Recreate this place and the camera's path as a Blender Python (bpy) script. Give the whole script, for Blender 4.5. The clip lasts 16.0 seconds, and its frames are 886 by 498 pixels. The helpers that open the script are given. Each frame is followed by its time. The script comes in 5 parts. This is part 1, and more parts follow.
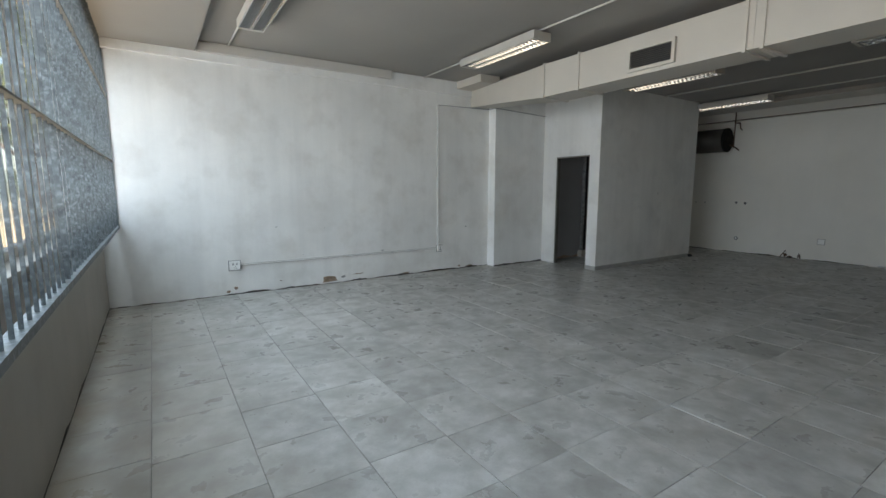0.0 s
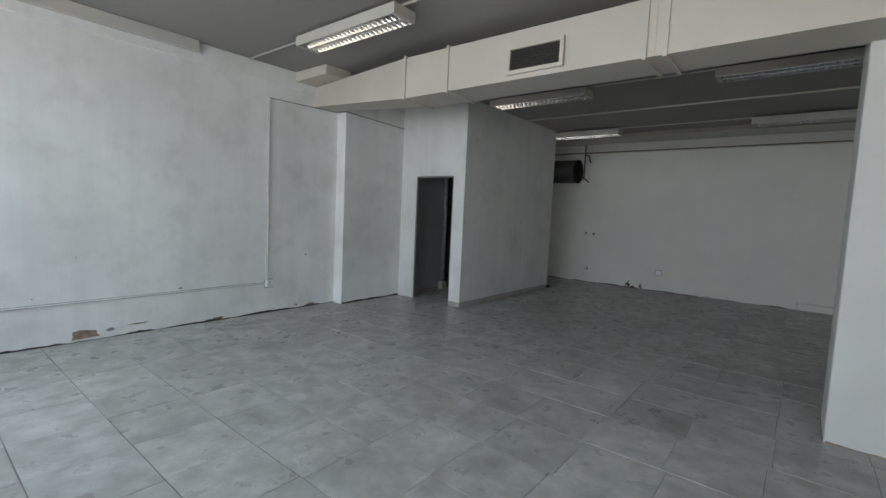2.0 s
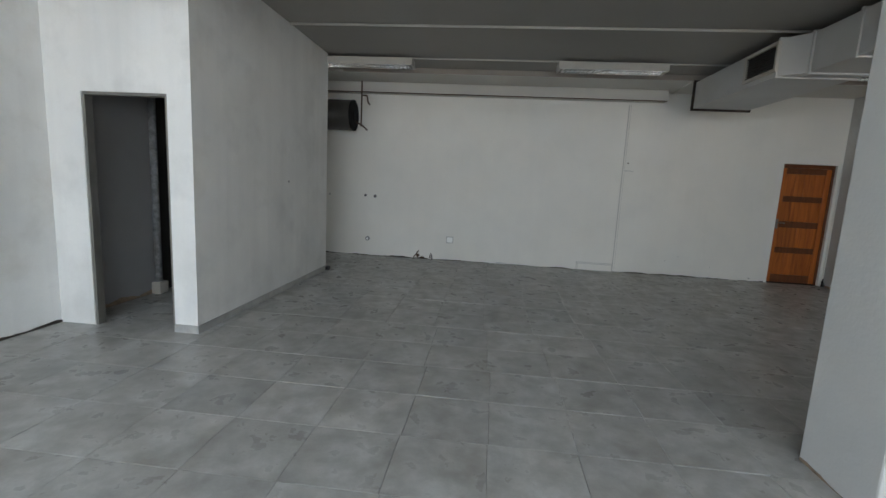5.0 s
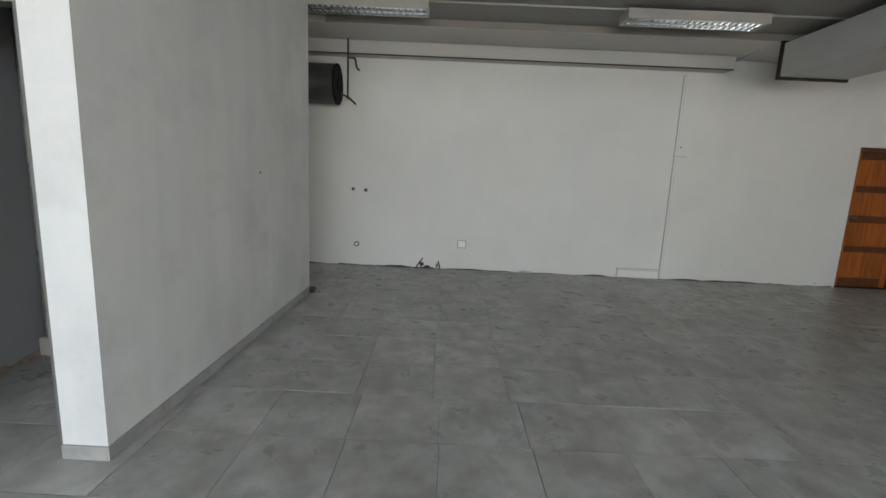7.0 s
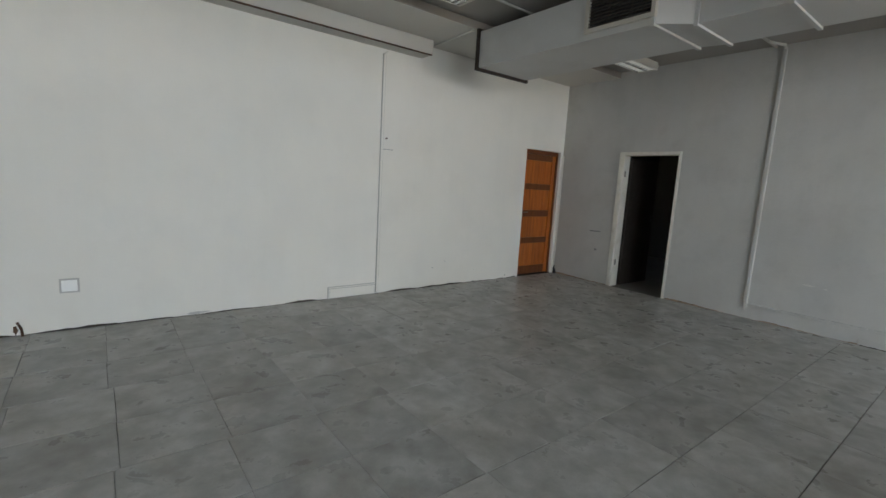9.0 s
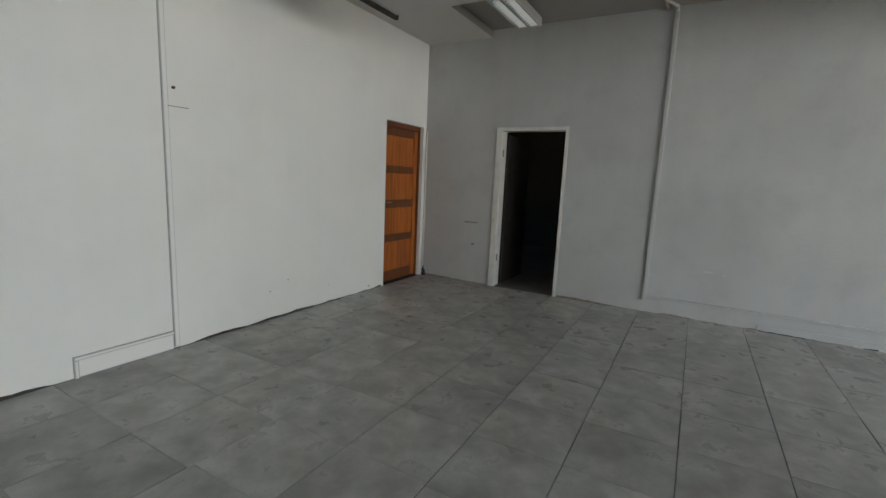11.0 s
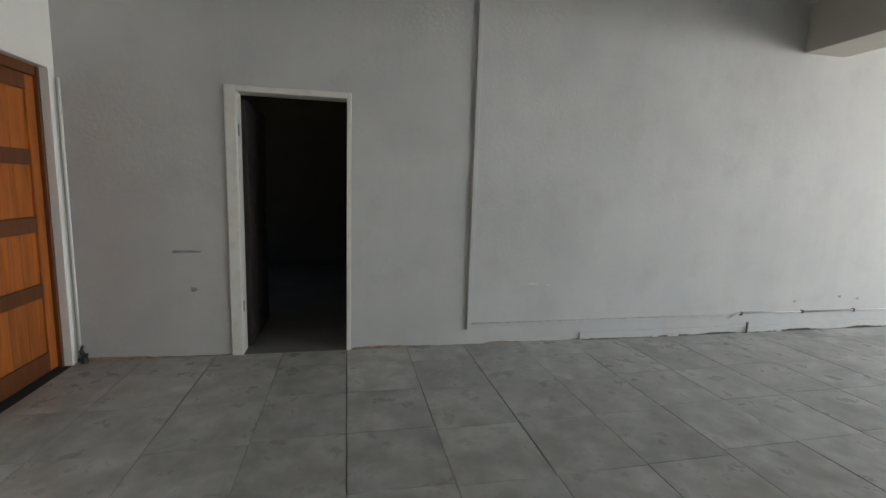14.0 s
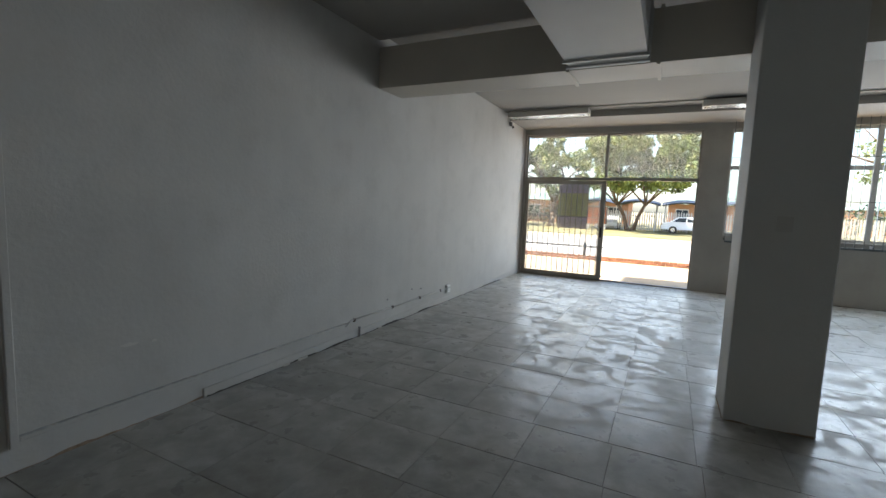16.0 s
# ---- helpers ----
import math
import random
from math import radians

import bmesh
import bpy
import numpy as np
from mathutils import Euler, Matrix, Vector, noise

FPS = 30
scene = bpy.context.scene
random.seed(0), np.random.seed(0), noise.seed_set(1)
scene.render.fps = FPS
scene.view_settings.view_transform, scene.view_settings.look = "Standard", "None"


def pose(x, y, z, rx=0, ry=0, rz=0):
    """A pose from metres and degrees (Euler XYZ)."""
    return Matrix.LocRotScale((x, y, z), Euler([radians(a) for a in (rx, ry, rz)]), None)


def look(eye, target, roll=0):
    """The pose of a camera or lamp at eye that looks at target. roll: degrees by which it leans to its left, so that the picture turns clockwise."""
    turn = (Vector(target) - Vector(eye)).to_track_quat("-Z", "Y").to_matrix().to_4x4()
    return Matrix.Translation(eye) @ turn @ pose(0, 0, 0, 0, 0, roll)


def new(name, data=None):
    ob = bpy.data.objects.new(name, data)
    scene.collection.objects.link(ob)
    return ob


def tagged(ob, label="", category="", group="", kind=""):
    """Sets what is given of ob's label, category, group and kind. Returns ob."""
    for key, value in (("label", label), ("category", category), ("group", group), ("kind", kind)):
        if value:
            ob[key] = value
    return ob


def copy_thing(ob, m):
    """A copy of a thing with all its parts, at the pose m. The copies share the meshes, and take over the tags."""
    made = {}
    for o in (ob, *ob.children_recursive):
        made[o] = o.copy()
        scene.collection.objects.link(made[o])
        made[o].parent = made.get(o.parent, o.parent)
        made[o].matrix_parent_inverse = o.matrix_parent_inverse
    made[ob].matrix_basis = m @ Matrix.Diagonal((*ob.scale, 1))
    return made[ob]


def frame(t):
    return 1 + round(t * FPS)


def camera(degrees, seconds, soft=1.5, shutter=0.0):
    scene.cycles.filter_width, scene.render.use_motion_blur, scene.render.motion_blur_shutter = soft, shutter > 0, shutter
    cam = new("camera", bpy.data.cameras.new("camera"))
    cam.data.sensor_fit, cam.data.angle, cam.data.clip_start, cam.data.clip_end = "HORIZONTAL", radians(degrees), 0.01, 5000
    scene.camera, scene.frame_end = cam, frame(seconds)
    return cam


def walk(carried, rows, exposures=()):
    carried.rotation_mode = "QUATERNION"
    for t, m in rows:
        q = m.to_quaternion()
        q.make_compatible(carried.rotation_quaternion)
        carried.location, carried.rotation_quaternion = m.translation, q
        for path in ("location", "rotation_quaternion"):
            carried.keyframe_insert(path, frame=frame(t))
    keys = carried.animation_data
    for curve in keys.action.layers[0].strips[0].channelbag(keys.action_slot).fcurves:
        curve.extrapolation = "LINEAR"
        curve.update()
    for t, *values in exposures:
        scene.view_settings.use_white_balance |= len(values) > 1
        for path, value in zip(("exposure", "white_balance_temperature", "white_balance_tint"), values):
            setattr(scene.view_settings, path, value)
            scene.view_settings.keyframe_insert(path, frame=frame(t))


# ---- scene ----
cam = camera(89.6, 16.0)
PATH = [
    (0, (0.208, 0.117, 1.53), (1.283, 1.782, 1.258), 0.0),
    (0.5, (0.361, 0.371, 1.532), (1.101, 2.219, 1.345), 0.7),
    (1, (0.629, 0.679, 1.547), (1.359, 2.534, 1.394), 1.6),
    (1.5, (0.914, 0.957, 1.534), (1.984, 2.639, 1.377), 2.5),
    (2, (1.241, 1.218, 1.543), (2.797, 2.463, 1.376), 2.6),
    (2.5, (1.583, 1.381, 1.534), (3.476, 2.01, 1.393), 2.7),
    (3, (1.937, 1.512, 1.499), (3.926, 1.347, 1.363), 2.6),
    (3.5, (2.278, 1.715, 1.468), (4.203, 1.2, 1.301), 3.0),
    (4, (2.673, 2.124, 1.469), (4.661, 2.053, 1.258), 3.2),
    (4.5, (2.982, 2.501, 1.486), (4.958, 2.661, 1.223), 3.2),
    (4.7, (3.111, 2.637, 1.496), (5.081, 2.83, 1.211), 3.0),
    (6.8, (4.89, 3.861, 1.454), (6.853, 4.039, 1.112), 2.9),
    (7, (5.047, 3.844, 1.476), (7.019, 3.859, 1.141), 2.6),
    (7.5, (5.475, 3.798, 1.481), (7.424, 3.457, 1.193), 2.2),
    (8, (5.962, 3.75, 1.517), (7.796, 3.005, 1.232), 2.2),
    (8.5, (6.386, 3.575, 1.509), (8.051, 2.502, 1.23), 2.8),
    (9, (6.821, 3.393, 1.493), (8.377, 2.172, 1.201), 3.3),
    (9.2, (6.989, 3.312, 1.482), (8.489, 2.023, 1.185), 3.2),
    (11.3, (8.633, 2.288, 1.433), (9.539, 0.532, 1.124), 2.4),
    (11.5, (8.79, 2.183, 1.432), (9.661, 0.408, 1.126), 2.2),
    (12, (9.146, 1.906, 1.47), (9.85, 0.06, 1.158), 1.6),
    (12.5, (9.406, 1.539, 1.496), (9.974, -0.353, 1.184), 1.5),
    (13, (9.691, 1.213, 1.504), (10.037, -0.731, 1.184), 1.6),
    (13.5, (9.815, 0.87, 1.471), (9.88, -1.105, 1.164), 1.8),
    (14, (9.874, 0.617, 1.402), (9.454, -1.319, 1.13), 1.8),
    (14.5, (9.944, 0.399, 1.464), (9.018, -1.353, 1.197), 1.2),
    (15, (9.931, 0.176, 1.467), (8.735, -1.412, 1.244), 0.8),
    (15.5, (9.884, 0.001, 1.486), (8.487, -1.418, 1.294), 1.2),
    (16, (9.831, -0.093, 1.54), (8.049, -0.977, 1.339), 2.3),
]
EXPOSURES = [(0, 1.9, 6750, 10), (0.5, 1.78, 6750, 11), (1, 1.5, 6650, 10), (2, 2.0, 6600, 10), (3.0, 2.65, 6800, 12), (3.5, 2.65, 6650, 11), (4.5, 2.7, 6650, 11), (7, 3.1, 6900, 12), (8, 3.25, 6950, 12), (9, 3.3, 6800, 11),
             (12.5, 3.35, 6800, 11), (13.5, 3.43, 6850, 12), (14.0, 3.6, 6850, 12), (14.5, 3.3, 6600, 10), (15, 2.95, 6550, 10), (15.5, 2.6, 6500, 10), (16, 2.2, 6500, 10)]
walk(cam, [(t, look(eye, target, roll)) for t, eye, target, roll in PATH], EXPOSURES)

# ---- light ----
world = bpy.data.worlds.new("daylight")
scene.world = world
world.use_nodes = True
wn = world.node_tree
sky = wn.nodes.new("ShaderNodeTexSky")
sky.sky_type, sky.sun_disc = "NISHITA", False
SUN_DIR = Vector((0.22, -0.62, 0.95)).normalized()
sky.sun_elevation = math.asin(SUN_DIR.z)
sky.sun_rotation = math.atan2(SUN_DIR.x, SUN_DIR.y)
sky.dust_density = 2.0
bg = wn.nodes["Background"]
bg.inputs["Strength"].default_value = 0.13
wn.links.new(sky.outputs["Color"], bg.inputs["Color"])
sun_data = bpy.data.lights.new("sun", "SUN")
sun_data.energy, sun_data.angle, sun_data.color = 4.2, radians(0.5), (1.0, 0.91, 0.77)
sun = new("sun", sun_data)
sun.matrix_world = look(SUN_DIR * 60, (0, 0, 0))

def opening_light(name, x, y0, y1, z0, z1, watts, tint, dip, strips=4):
    """Daylight through one opening: strips as wide as the opening that face into the room, dipped towards the floor (sky) or raised (sunlit ground)."""
    h = (z1 - z0) / strips
    for i in range(strips):
        d = bpy.data.lights.new(name, "AREA")
        d.shape, d.size, d.size_y, d.energy, d.color = "RECTANGLE", y1 - y0, h, watts / strips, tint
        d.spread = radians(160)
        z = z0 + (i + 0.5) * h
        new(name, d).matrix_world = look((x, (y0 + y1) / 2, z), (x + 5, (y0 + y1) / 2, z - 5 * math.tan(radians(dip))))


SKY_TINT, GROUND_TINT = (0.66, 0.83, 1.0), (1.0, 0.74, 0.44)
opening_light("window_skylight", -0.37, 0.95, 7.0, 1.25, 3.1, 40, SKY_TINT, 20)
opening_light("window_ground_light", -0.37, 0.95, 7.0, 1.25, 3.1, 7, GROUND_TINT, -24)
opening_light("door_skylight", -0.24, -3.05, 0.38, 0.15, 3.1, 10, SKY_TINT, 10)
opening_light("door_ground_light", -0.24, -3.05, 0.38, 0.15, 3.1, 3.5, GROUND_TINT, -14)

# ---- plan, metres ----
XD, XC, YA, YB = -0.36, 11.88, 7.05, -3.14
CEIL, CEIL_BACK, SOFFIT = 3.42, 3.34, 3.25
GROUND = -0.12
PX0, PX1, PY = 7.03, 10.23, 5.465
STEP_X, YA2 = 5.74, 6.85


# ---- materials ----
def node(nt, kind, **inputs):
    n = nt.nodes.new(kind)
    for k, v in inputs.items():
        n.inputs[k.replace("_", " ")].default_value = v
    return n


def surface(name, base, rough=0.6, metal=0.0, var=0.12, big=0.8, fine=40.0, bump=0.15, stain=None, stain_amount=0.3,
            streak=0.0, pieces=0.0, rough_var=0.08, spec=0.5, shade=None, detail=5):
    """A surface with cloudy and fine variation, optional stains, drip streaks and a tint for each piece."""
    m = bpy.data.materials.new(name)
    m.use_nodes = True
    nt = m.node_tree
    bsdf = nt.nodes["Principled BSDF"]
    geo = nt.nodes.new("ShaderNodeNewGeometry")
    at = geo.outputs["Position"]
    if pieces:
        info = nt.nodes.new("ShaderNodeObjectInfo")
        shift = node(nt, "ShaderNodeVectorMath")
        shift.operation = "MULTIPLY_ADD"
        comb = nt.nodes.new("ShaderNodeCombineXYZ")
        for s in "XYZ":
            nt.links.new(info.outputs["Random"], comb.inputs[s])
        nt.links.new(comb.outputs[0], shift.inputs[0])
        shift.inputs[1].default_value = (37, 53, 71)
        nt.links.new(at, shift.inputs[2])
        at = shift.outputs[0]

    def noise_tex(scale, detail, squash=None):
        src = at
        if squash:
            mp = nt.nodes.new("ShaderNodeMapping")
            mp.inputs["Scale"].default_value = squash
            nt.links.new(at, mp.inputs["Vector"])
            src = mp.outputs[0]
        t = node(nt, "ShaderNodeTexNoise", Scale=scale, Detail=detail, Roughness=0.6)
        nt.links.new(src, t.inputs["Vector"])
        return t.outputs["Fac"]

    def ramp(fac, a, b, lo=0.0, hi=1.0):
        r = node(nt, "ShaderNodeMapRange")
        for k, v in zip(("From Min", "From Max", "To Min", "To Max"), (a, b, lo, hi)):
            r.inputs[k].default_value = v
        nt.links.new(fac, r.inputs["Value"])
        return r.outputs[0]

    def mixed(fac, a, b, mode="MIX"):
        mx = nt.nodes.new("ShaderNodeMix")
        mx.data_type, mx.blend_type = "RGBA", mode
        for sock, val in ((mx.inputs[0], fac), (mx.inputs[6], a), (mx.inputs[7], b)):
            if isinstance(val, (int, float)):
                sock.default_value = val
            elif isinstance(val, tuple):
                sock.default_value = (*val[:3], 1)
            else:
                nt.links.new(val, sock)
        return mx.outputs[2]

    cloud, grain = noise_tex(big, detail), noise_tex(fine, 3)
    dark = shade or tuple(c * (1 - 2 * var) for c in base)
    light = tuple(min(1, c * (1 + var)) for c in base)
    col = mixed(ramp(cloud, 0.3, 0.7), dark, light)
    col = mixed(ramp(grain, 0.3, 0.7, 0, var), col, tuple(c * 0.6 for c in base))
    if stain:
        col = mixed(ramp(noise_tex(big * 2.3, detail + 3), 0.5, 0.75, 0, stain_amount), col, stain)
    if streak:
        col = mixed(ramp(noise_tex(5, 3, (1, 1, 0.06)), 0.42, 0.75, 0, streak), col, tuple(c * 0.62 for c in base))
    if pieces:
        tint = ramp(info.outputs["Random"], 0, 1, 1 - pieces, 1 + pieces * 0.6)
        g = nt.nodes.new("ShaderNodeCombineColor")
        for s in range(3):
            nt.links.new(tint, g.inputs[s])
        col = mixed(1.0, col, g.outputs[0], "MULTIPLY")
    nt.links.new(col, bsdf.inputs["Base Color"])
    gloss = ramp(noise_tex(big * 4, min(6, detail + 1)), 0.3, 0.7, max(0.03, rough - rough_var), min(1, rough + rough_var))
    nt.links.new(gloss, bsdf.inputs["Roughness"])
    bsdf.inputs["Metallic"].default_value = metal
    bsdf.inputs["Specular IOR Level"].default_value = spec
    if bump:
        bp = node(nt, "ShaderNodeBump", Strength=bump, Distance=0.01)
        nt.links.new(grain, bp.inputs["Height"])
        nt.links.new(bp.outputs[0], bsdf.inputs["Normal"])
    return m


def glass(name, rough=0.0, tint=(1, 1, 1), dusty=(0.02, 0.08)):
    m = bpy.data.materials.new(name)
    m.use_nodes = True
    b = m.node_tree.nodes["Principled BSDF"]
    b.inputs["Base Color"].default_value = (*tint, 1)
    b.inputs["Roughness"].default_value = rough
    b.inputs["Transmission Weight"].default_value = 1.0
    b.inputs["IOR"].default_value = 1.45
    nt = m.node_tree
    dust = nt.nodes.new("ShaderNodeBsdfTranslucent")
    dust.inputs["Color"].default_value = (0.75, 0.74, 0.70, 1)
    spots = node(nt, "ShaderNodeTexNoise", Scale=3.0, Detail=6.0)
    geo = nt.nodes.new("ShaderNodeNewGeometry")
    nt.links.new(geo.outputs["Position"], spots.inputs["Vector"])
    amount = node(nt, "ShaderNodeMapRange")
    for k, v in zip(("From Min", "From Max", "To Min", "To Max"), (0.3, 0.7, *dusty)):
        amount.inputs[k].default_value = v
    nt.links.new(spots.outputs["Fac"], amount.inputs["Value"])
    mix = nt.nodes.new("ShaderNodeMixShader")
    nt.links.new(amount.outputs[0], mix.inputs[0])
    nt.links.new(b.outputs[0], mix.inputs[1])
    nt.links.new(dust.outputs[0], mix.inputs[2])
    nt.links.new(mix.outputs[0], nt.nodes["Material Output"].inputs["Surface"])
    return m


M_PLASTER = surface("painted plaster", (0.77, 0.76, 0.735), 0.75, var=0.05, big=0.9, fine=55, bump=0.12, stain=(0.42, 0.41, 0.39), stain_amount=0.35, streak=0.2)
M_PLASTER_OLD = surface("stained plaster", (0.85, 0.845, 0.82), 0.75, var=0.06, big=0.8, fine=55, bump=0.14, stain=(0.52, 0.49, 0.44), stain_amount=0.45, streak=0.19)
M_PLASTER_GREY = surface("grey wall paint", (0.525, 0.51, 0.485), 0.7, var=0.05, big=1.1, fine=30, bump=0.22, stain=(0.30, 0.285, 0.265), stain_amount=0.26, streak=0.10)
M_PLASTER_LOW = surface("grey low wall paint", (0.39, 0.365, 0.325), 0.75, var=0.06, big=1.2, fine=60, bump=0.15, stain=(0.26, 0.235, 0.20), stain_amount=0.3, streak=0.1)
M_PLASTER_C = surface("white wall paint", (0.79, 0.765, 0.71), 0.75, var=0.03, big=0.7, fine=60, bump=0.1, stain=(0.5, 0.49, 0.46), stain_amount=0.12, streak=0.05)
M_COLUMN = surface("column paint", (0.58, 0.57, 0.545), 0.7, var=0.03, big=1.5, fine=30, bump=0.25, stain=(0.5, 0.5, 0.48), stain_amount=0.12)
# Off-white paint, darkened so that its colour carries the ceiling's dim light.
M_CEIL = surface("ceiling paint darkened for dim light", (0.31, 0.29, 0.265), 0.85, var=0.05, big=0.6, fine=50, bump=0.1, stain=(0.36, 0.35, 0.33), stain_amount=0.2)
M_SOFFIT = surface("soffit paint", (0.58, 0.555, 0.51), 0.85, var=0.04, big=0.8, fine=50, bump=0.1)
M_FASCIA = surface("brown beige paint", (0.34, 0.30, 0.26), 0.8, var=0.06, big=1.2, fine=60, bump=0.1)
M_DUCT_GREY = surface("grey painted sheet metal", (0.56, 0.55, 0.53), 0.55, var=0.05, big=1.2, fine=90, bump=0.05, stain=(0.4, 0.38, 0.35), stain_amount=0.25)
M_HOUSING = surface("beige lamp housing", (0.50, 0.47, 0.42), 0.5, var=0.05, big=3, fine=60, bump=0.03)
M_DUCT = surface("painted sheet metal", (0.56, 0.515, 0.45), 0.55, var=0.04, big=1.2, fine=90, bump=0.05, stain=(0.5, 0.46, 0.4), stain_amount=0.2)


def tile_paint(name):
    """Concrete-look porcelain: brushed clouds that turn from tile to tile, sparse dark smudges, dust by the windows
    darkened to hold the shade there, dried wipe marks in the gloss.
    """
    m = bpy.data.materials.new(name)
    m.use_nodes = True
    nt = m.node_tree
    bsdf = nt.nodes["Principled BSDF"]
    geo, info = nt.nodes.new("ShaderNodeNewGeometry"), nt.nodes.new("ShaderNodeObjectInfo")
    world_at = geo.outputs["Position"]

    def math_node(op, a, b=0.0):
        n = nt.nodes.new("ShaderNodeMath")
        n.operation = op
        for k, v in enumerate((a, b)):
            if isinstance(v, (int, float)):
                n.inputs[k].default_value = v
            else:
                nt.links.new(v, n.inputs[k])
        return n.outputs[0]

    def ramp(fac, a, b, lo=0.0, hi=1.0):
        r = nt.nodes.new("ShaderNodeMapRange")
        for k, v in zip(("From Min", "From Max", "To Min", "To Max"), (a, b, lo, hi)):
            r.inputs[k].default_value = v
        nt.links.new(fac, r.inputs["Value"])
        return r.outputs[0]

    def clouds(at, scale, detail, rough=0.6, distort=0.0):
        t = node(nt, "ShaderNodeTexNoise", Scale=scale, Detail=detail, Roughness=rough, Distortion=distort)
        nt.links.new(at, t.inputs["Vector"])
        return t.outputs["Fac"]

    def blend(fac, a, b, mode="MIX"):
        mx = nt.nodes.new("ShaderNodeMix")
        mx.data_type, mx.blend_type = "RGBA", mode
        for sock, val in ((mx.inputs[0], fac), (mx.inputs[6], a), (mx.inputs[7], b)):
            if isinstance(val, (int, float)):
                sock.default_value = val
            elif isinstance(val, tuple):
                sock.default_value = (*val, 1)
            else:
                nt.links.new(val, sock)
        return mx.outputs[2]

    pick = math_node("FRACT", math_node("ADD", info.outputs["Random"], geo.outputs["Random Per Island"]))
    turn = nt.nodes.new("ShaderNodeVectorRotate")
    turn.rotation_type = "Z_AXIS"
    nt.links.new(world_at, turn.inputs["Vector"])
    nt.links.new(ramp(pick, 0, 1, 0, 44.0), turn.inputs["Angle"])
    own = turn.outputs[0]
    brush = clouds(own, 3.6, 4, 0.55, 0.2)
    mottle = clouds(own, 6.0, 4, 0.55, 0.15)
    col = blend(ramp(brush, 0.34, 0.66), (0.355, 0.345, 0.32), (0.53, 0.527, 0.505))
    col = blend(ramp(mottle, 0.42, 0.68, 0, 0.48), col, (0.265, 0.254, 0.23))
    col = blend(ramp(clouds(own, 70, 3), 0.35, 0.7, 0, 0.12), col, (0.22, 0.21, 0.19))
    # trodden dirt, not tied to the tiles
    col = blend(ramp(clouds(world_at, 1.7, 4, 0.55), 0.52, 0.74, 0, 0.34), col, (0.17, 0.155, 0.13))
    # sandy dust blown in under the windows, darkened for the low wall's shade
    sep = nt.nodes.new("ShaderNodeSeparateXYZ")
    nt.links.new(world_at, sep.inputs[0])
    dust = math_node("MULTIPLY", ramp(sep.outputs[0], 1.0, -0.3), ramp(clouds(world_at, 2.4, 4), 0.25, 0.6, 0.35, 0.85))
    col = blend(dust, col, (0.27, 0.228, 0.17))
    shade = ramp(pick, 0, 1, 0.88, 1.08)
    grey = nt.nodes.new("ShaderNodeCombineColor")
    for k in range(3):
        nt.links.new(shade, grey.inputs[k])
    col = blend(1.0, col, grey.outputs[0], "MULTIPLY")
    marks = ramp(clouds(world_at, 3.0, 4, 0.5, 1.4), 0.47, 0.58)
    col = blend(ramp(marks, 0, 1, 0, 0.04), col, (0.75, 0.75, 0.73))
    nt.links.new(col, bsdf.inputs["Base Color"])
    gloss = math_node("ADD", ramp(clouds(own, 6, 4), 0.3, 0.7, 0.25, 0.33), math_node("MULTIPLY", marks, 0.26))
    nt.links.new(gloss, bsdf.inputs["Roughness"])
    bsdf.inputs["Specular IOR Level"].default_value = 0.36
    bp = node(nt, "ShaderNodeBump", Strength=0.004, Distance=0.01)
    nt.links.new(mottle, bp.inputs["Height"])
    nt.links.new(bp.outputs[0], bsdf.inputs["Normal"])
    return m


M_TILE = tile_paint("concrete look tile")
M_GROUT = surface("dark grout", (0.27, 0.258, 0.235), 0.9, var=0.3, big=0.4, shade=(0.04, 0.035, 0.031), stain=(0.5, 0.49, 0.46), stain_amount=0.8, fine=120, bump=0.2)
M_DIRT = surface("dark gap dirt", (0.07, 0.06, 0.05), 0.95, var=0.3, big=8, fine=90, bump=0.2)
M_GALV = surface("galvanised steel", (0.13, 0.145, 0.15), 0.45, metal=0.5, var=0.25, big=16, fine=60, bump=0.03, stain=(0.36, 0.40, 0.42), stain_amount=0.6)
M_STEEL = surface("weathered steel frame", (0.22, 0.21, 0.19), 0.55, metal=0.5, var=0.12, big=4, fine=90, bump=0.05)
M_FRAME = surface("bronze anodised frame", (0.30, 0.275, 0.24), 0.5, metal=0.2, var=0.1, big=4, fine=90, bump=0.04)
M_WHITE = surface("white paint", (0.58, 0.56, 0.52), 0.45, var=0.04, big=5, fine=60, bump=0.04, stain=(0.5, 0.47, 0.4), stain_amount=0.2)
M_JAMB = surface("yellowed white gloss paint", (0.70, 0.67, 0.605), 0.4, var=0.04, big=4, fine=60, bump=0.06, stain=(0.42, 0.36, 0.27), stain_amount=0.35)
M_PVC = surface("white plastic", (0.88, 0.88, 0.86), 0.4, var=0.03, big=6, fine=80, bump=0.02)
M_ALU = surface("bright aluminium", (0.62, 0.63, 0.64), 0.24, metal=1.0, var=0.03, big=8, fine=90, bump=0.02)
M_LOUVRE = surface("mirror louvre", (0.74, 0.74, 0.73), 0.12, metal=1.0, var=0.01, big=8, fine=90, bump=0)
M_TUBE = surface("white tube glass", (0.6, 0.6, 0.59), 0.2, var=0.01, big=6, fine=80, bump=0)
M_BLACK = surface("black enamel", (0.02, 0.02, 0.021), 0.42, var=0.2, big=6, fine=80, bump=0.03)
M_RUST = surface("rusty iron", (0.12, 0.07, 0.045), 0.75, metal=0.3, var=0.25, big=12, fine=120, bump=0.2)
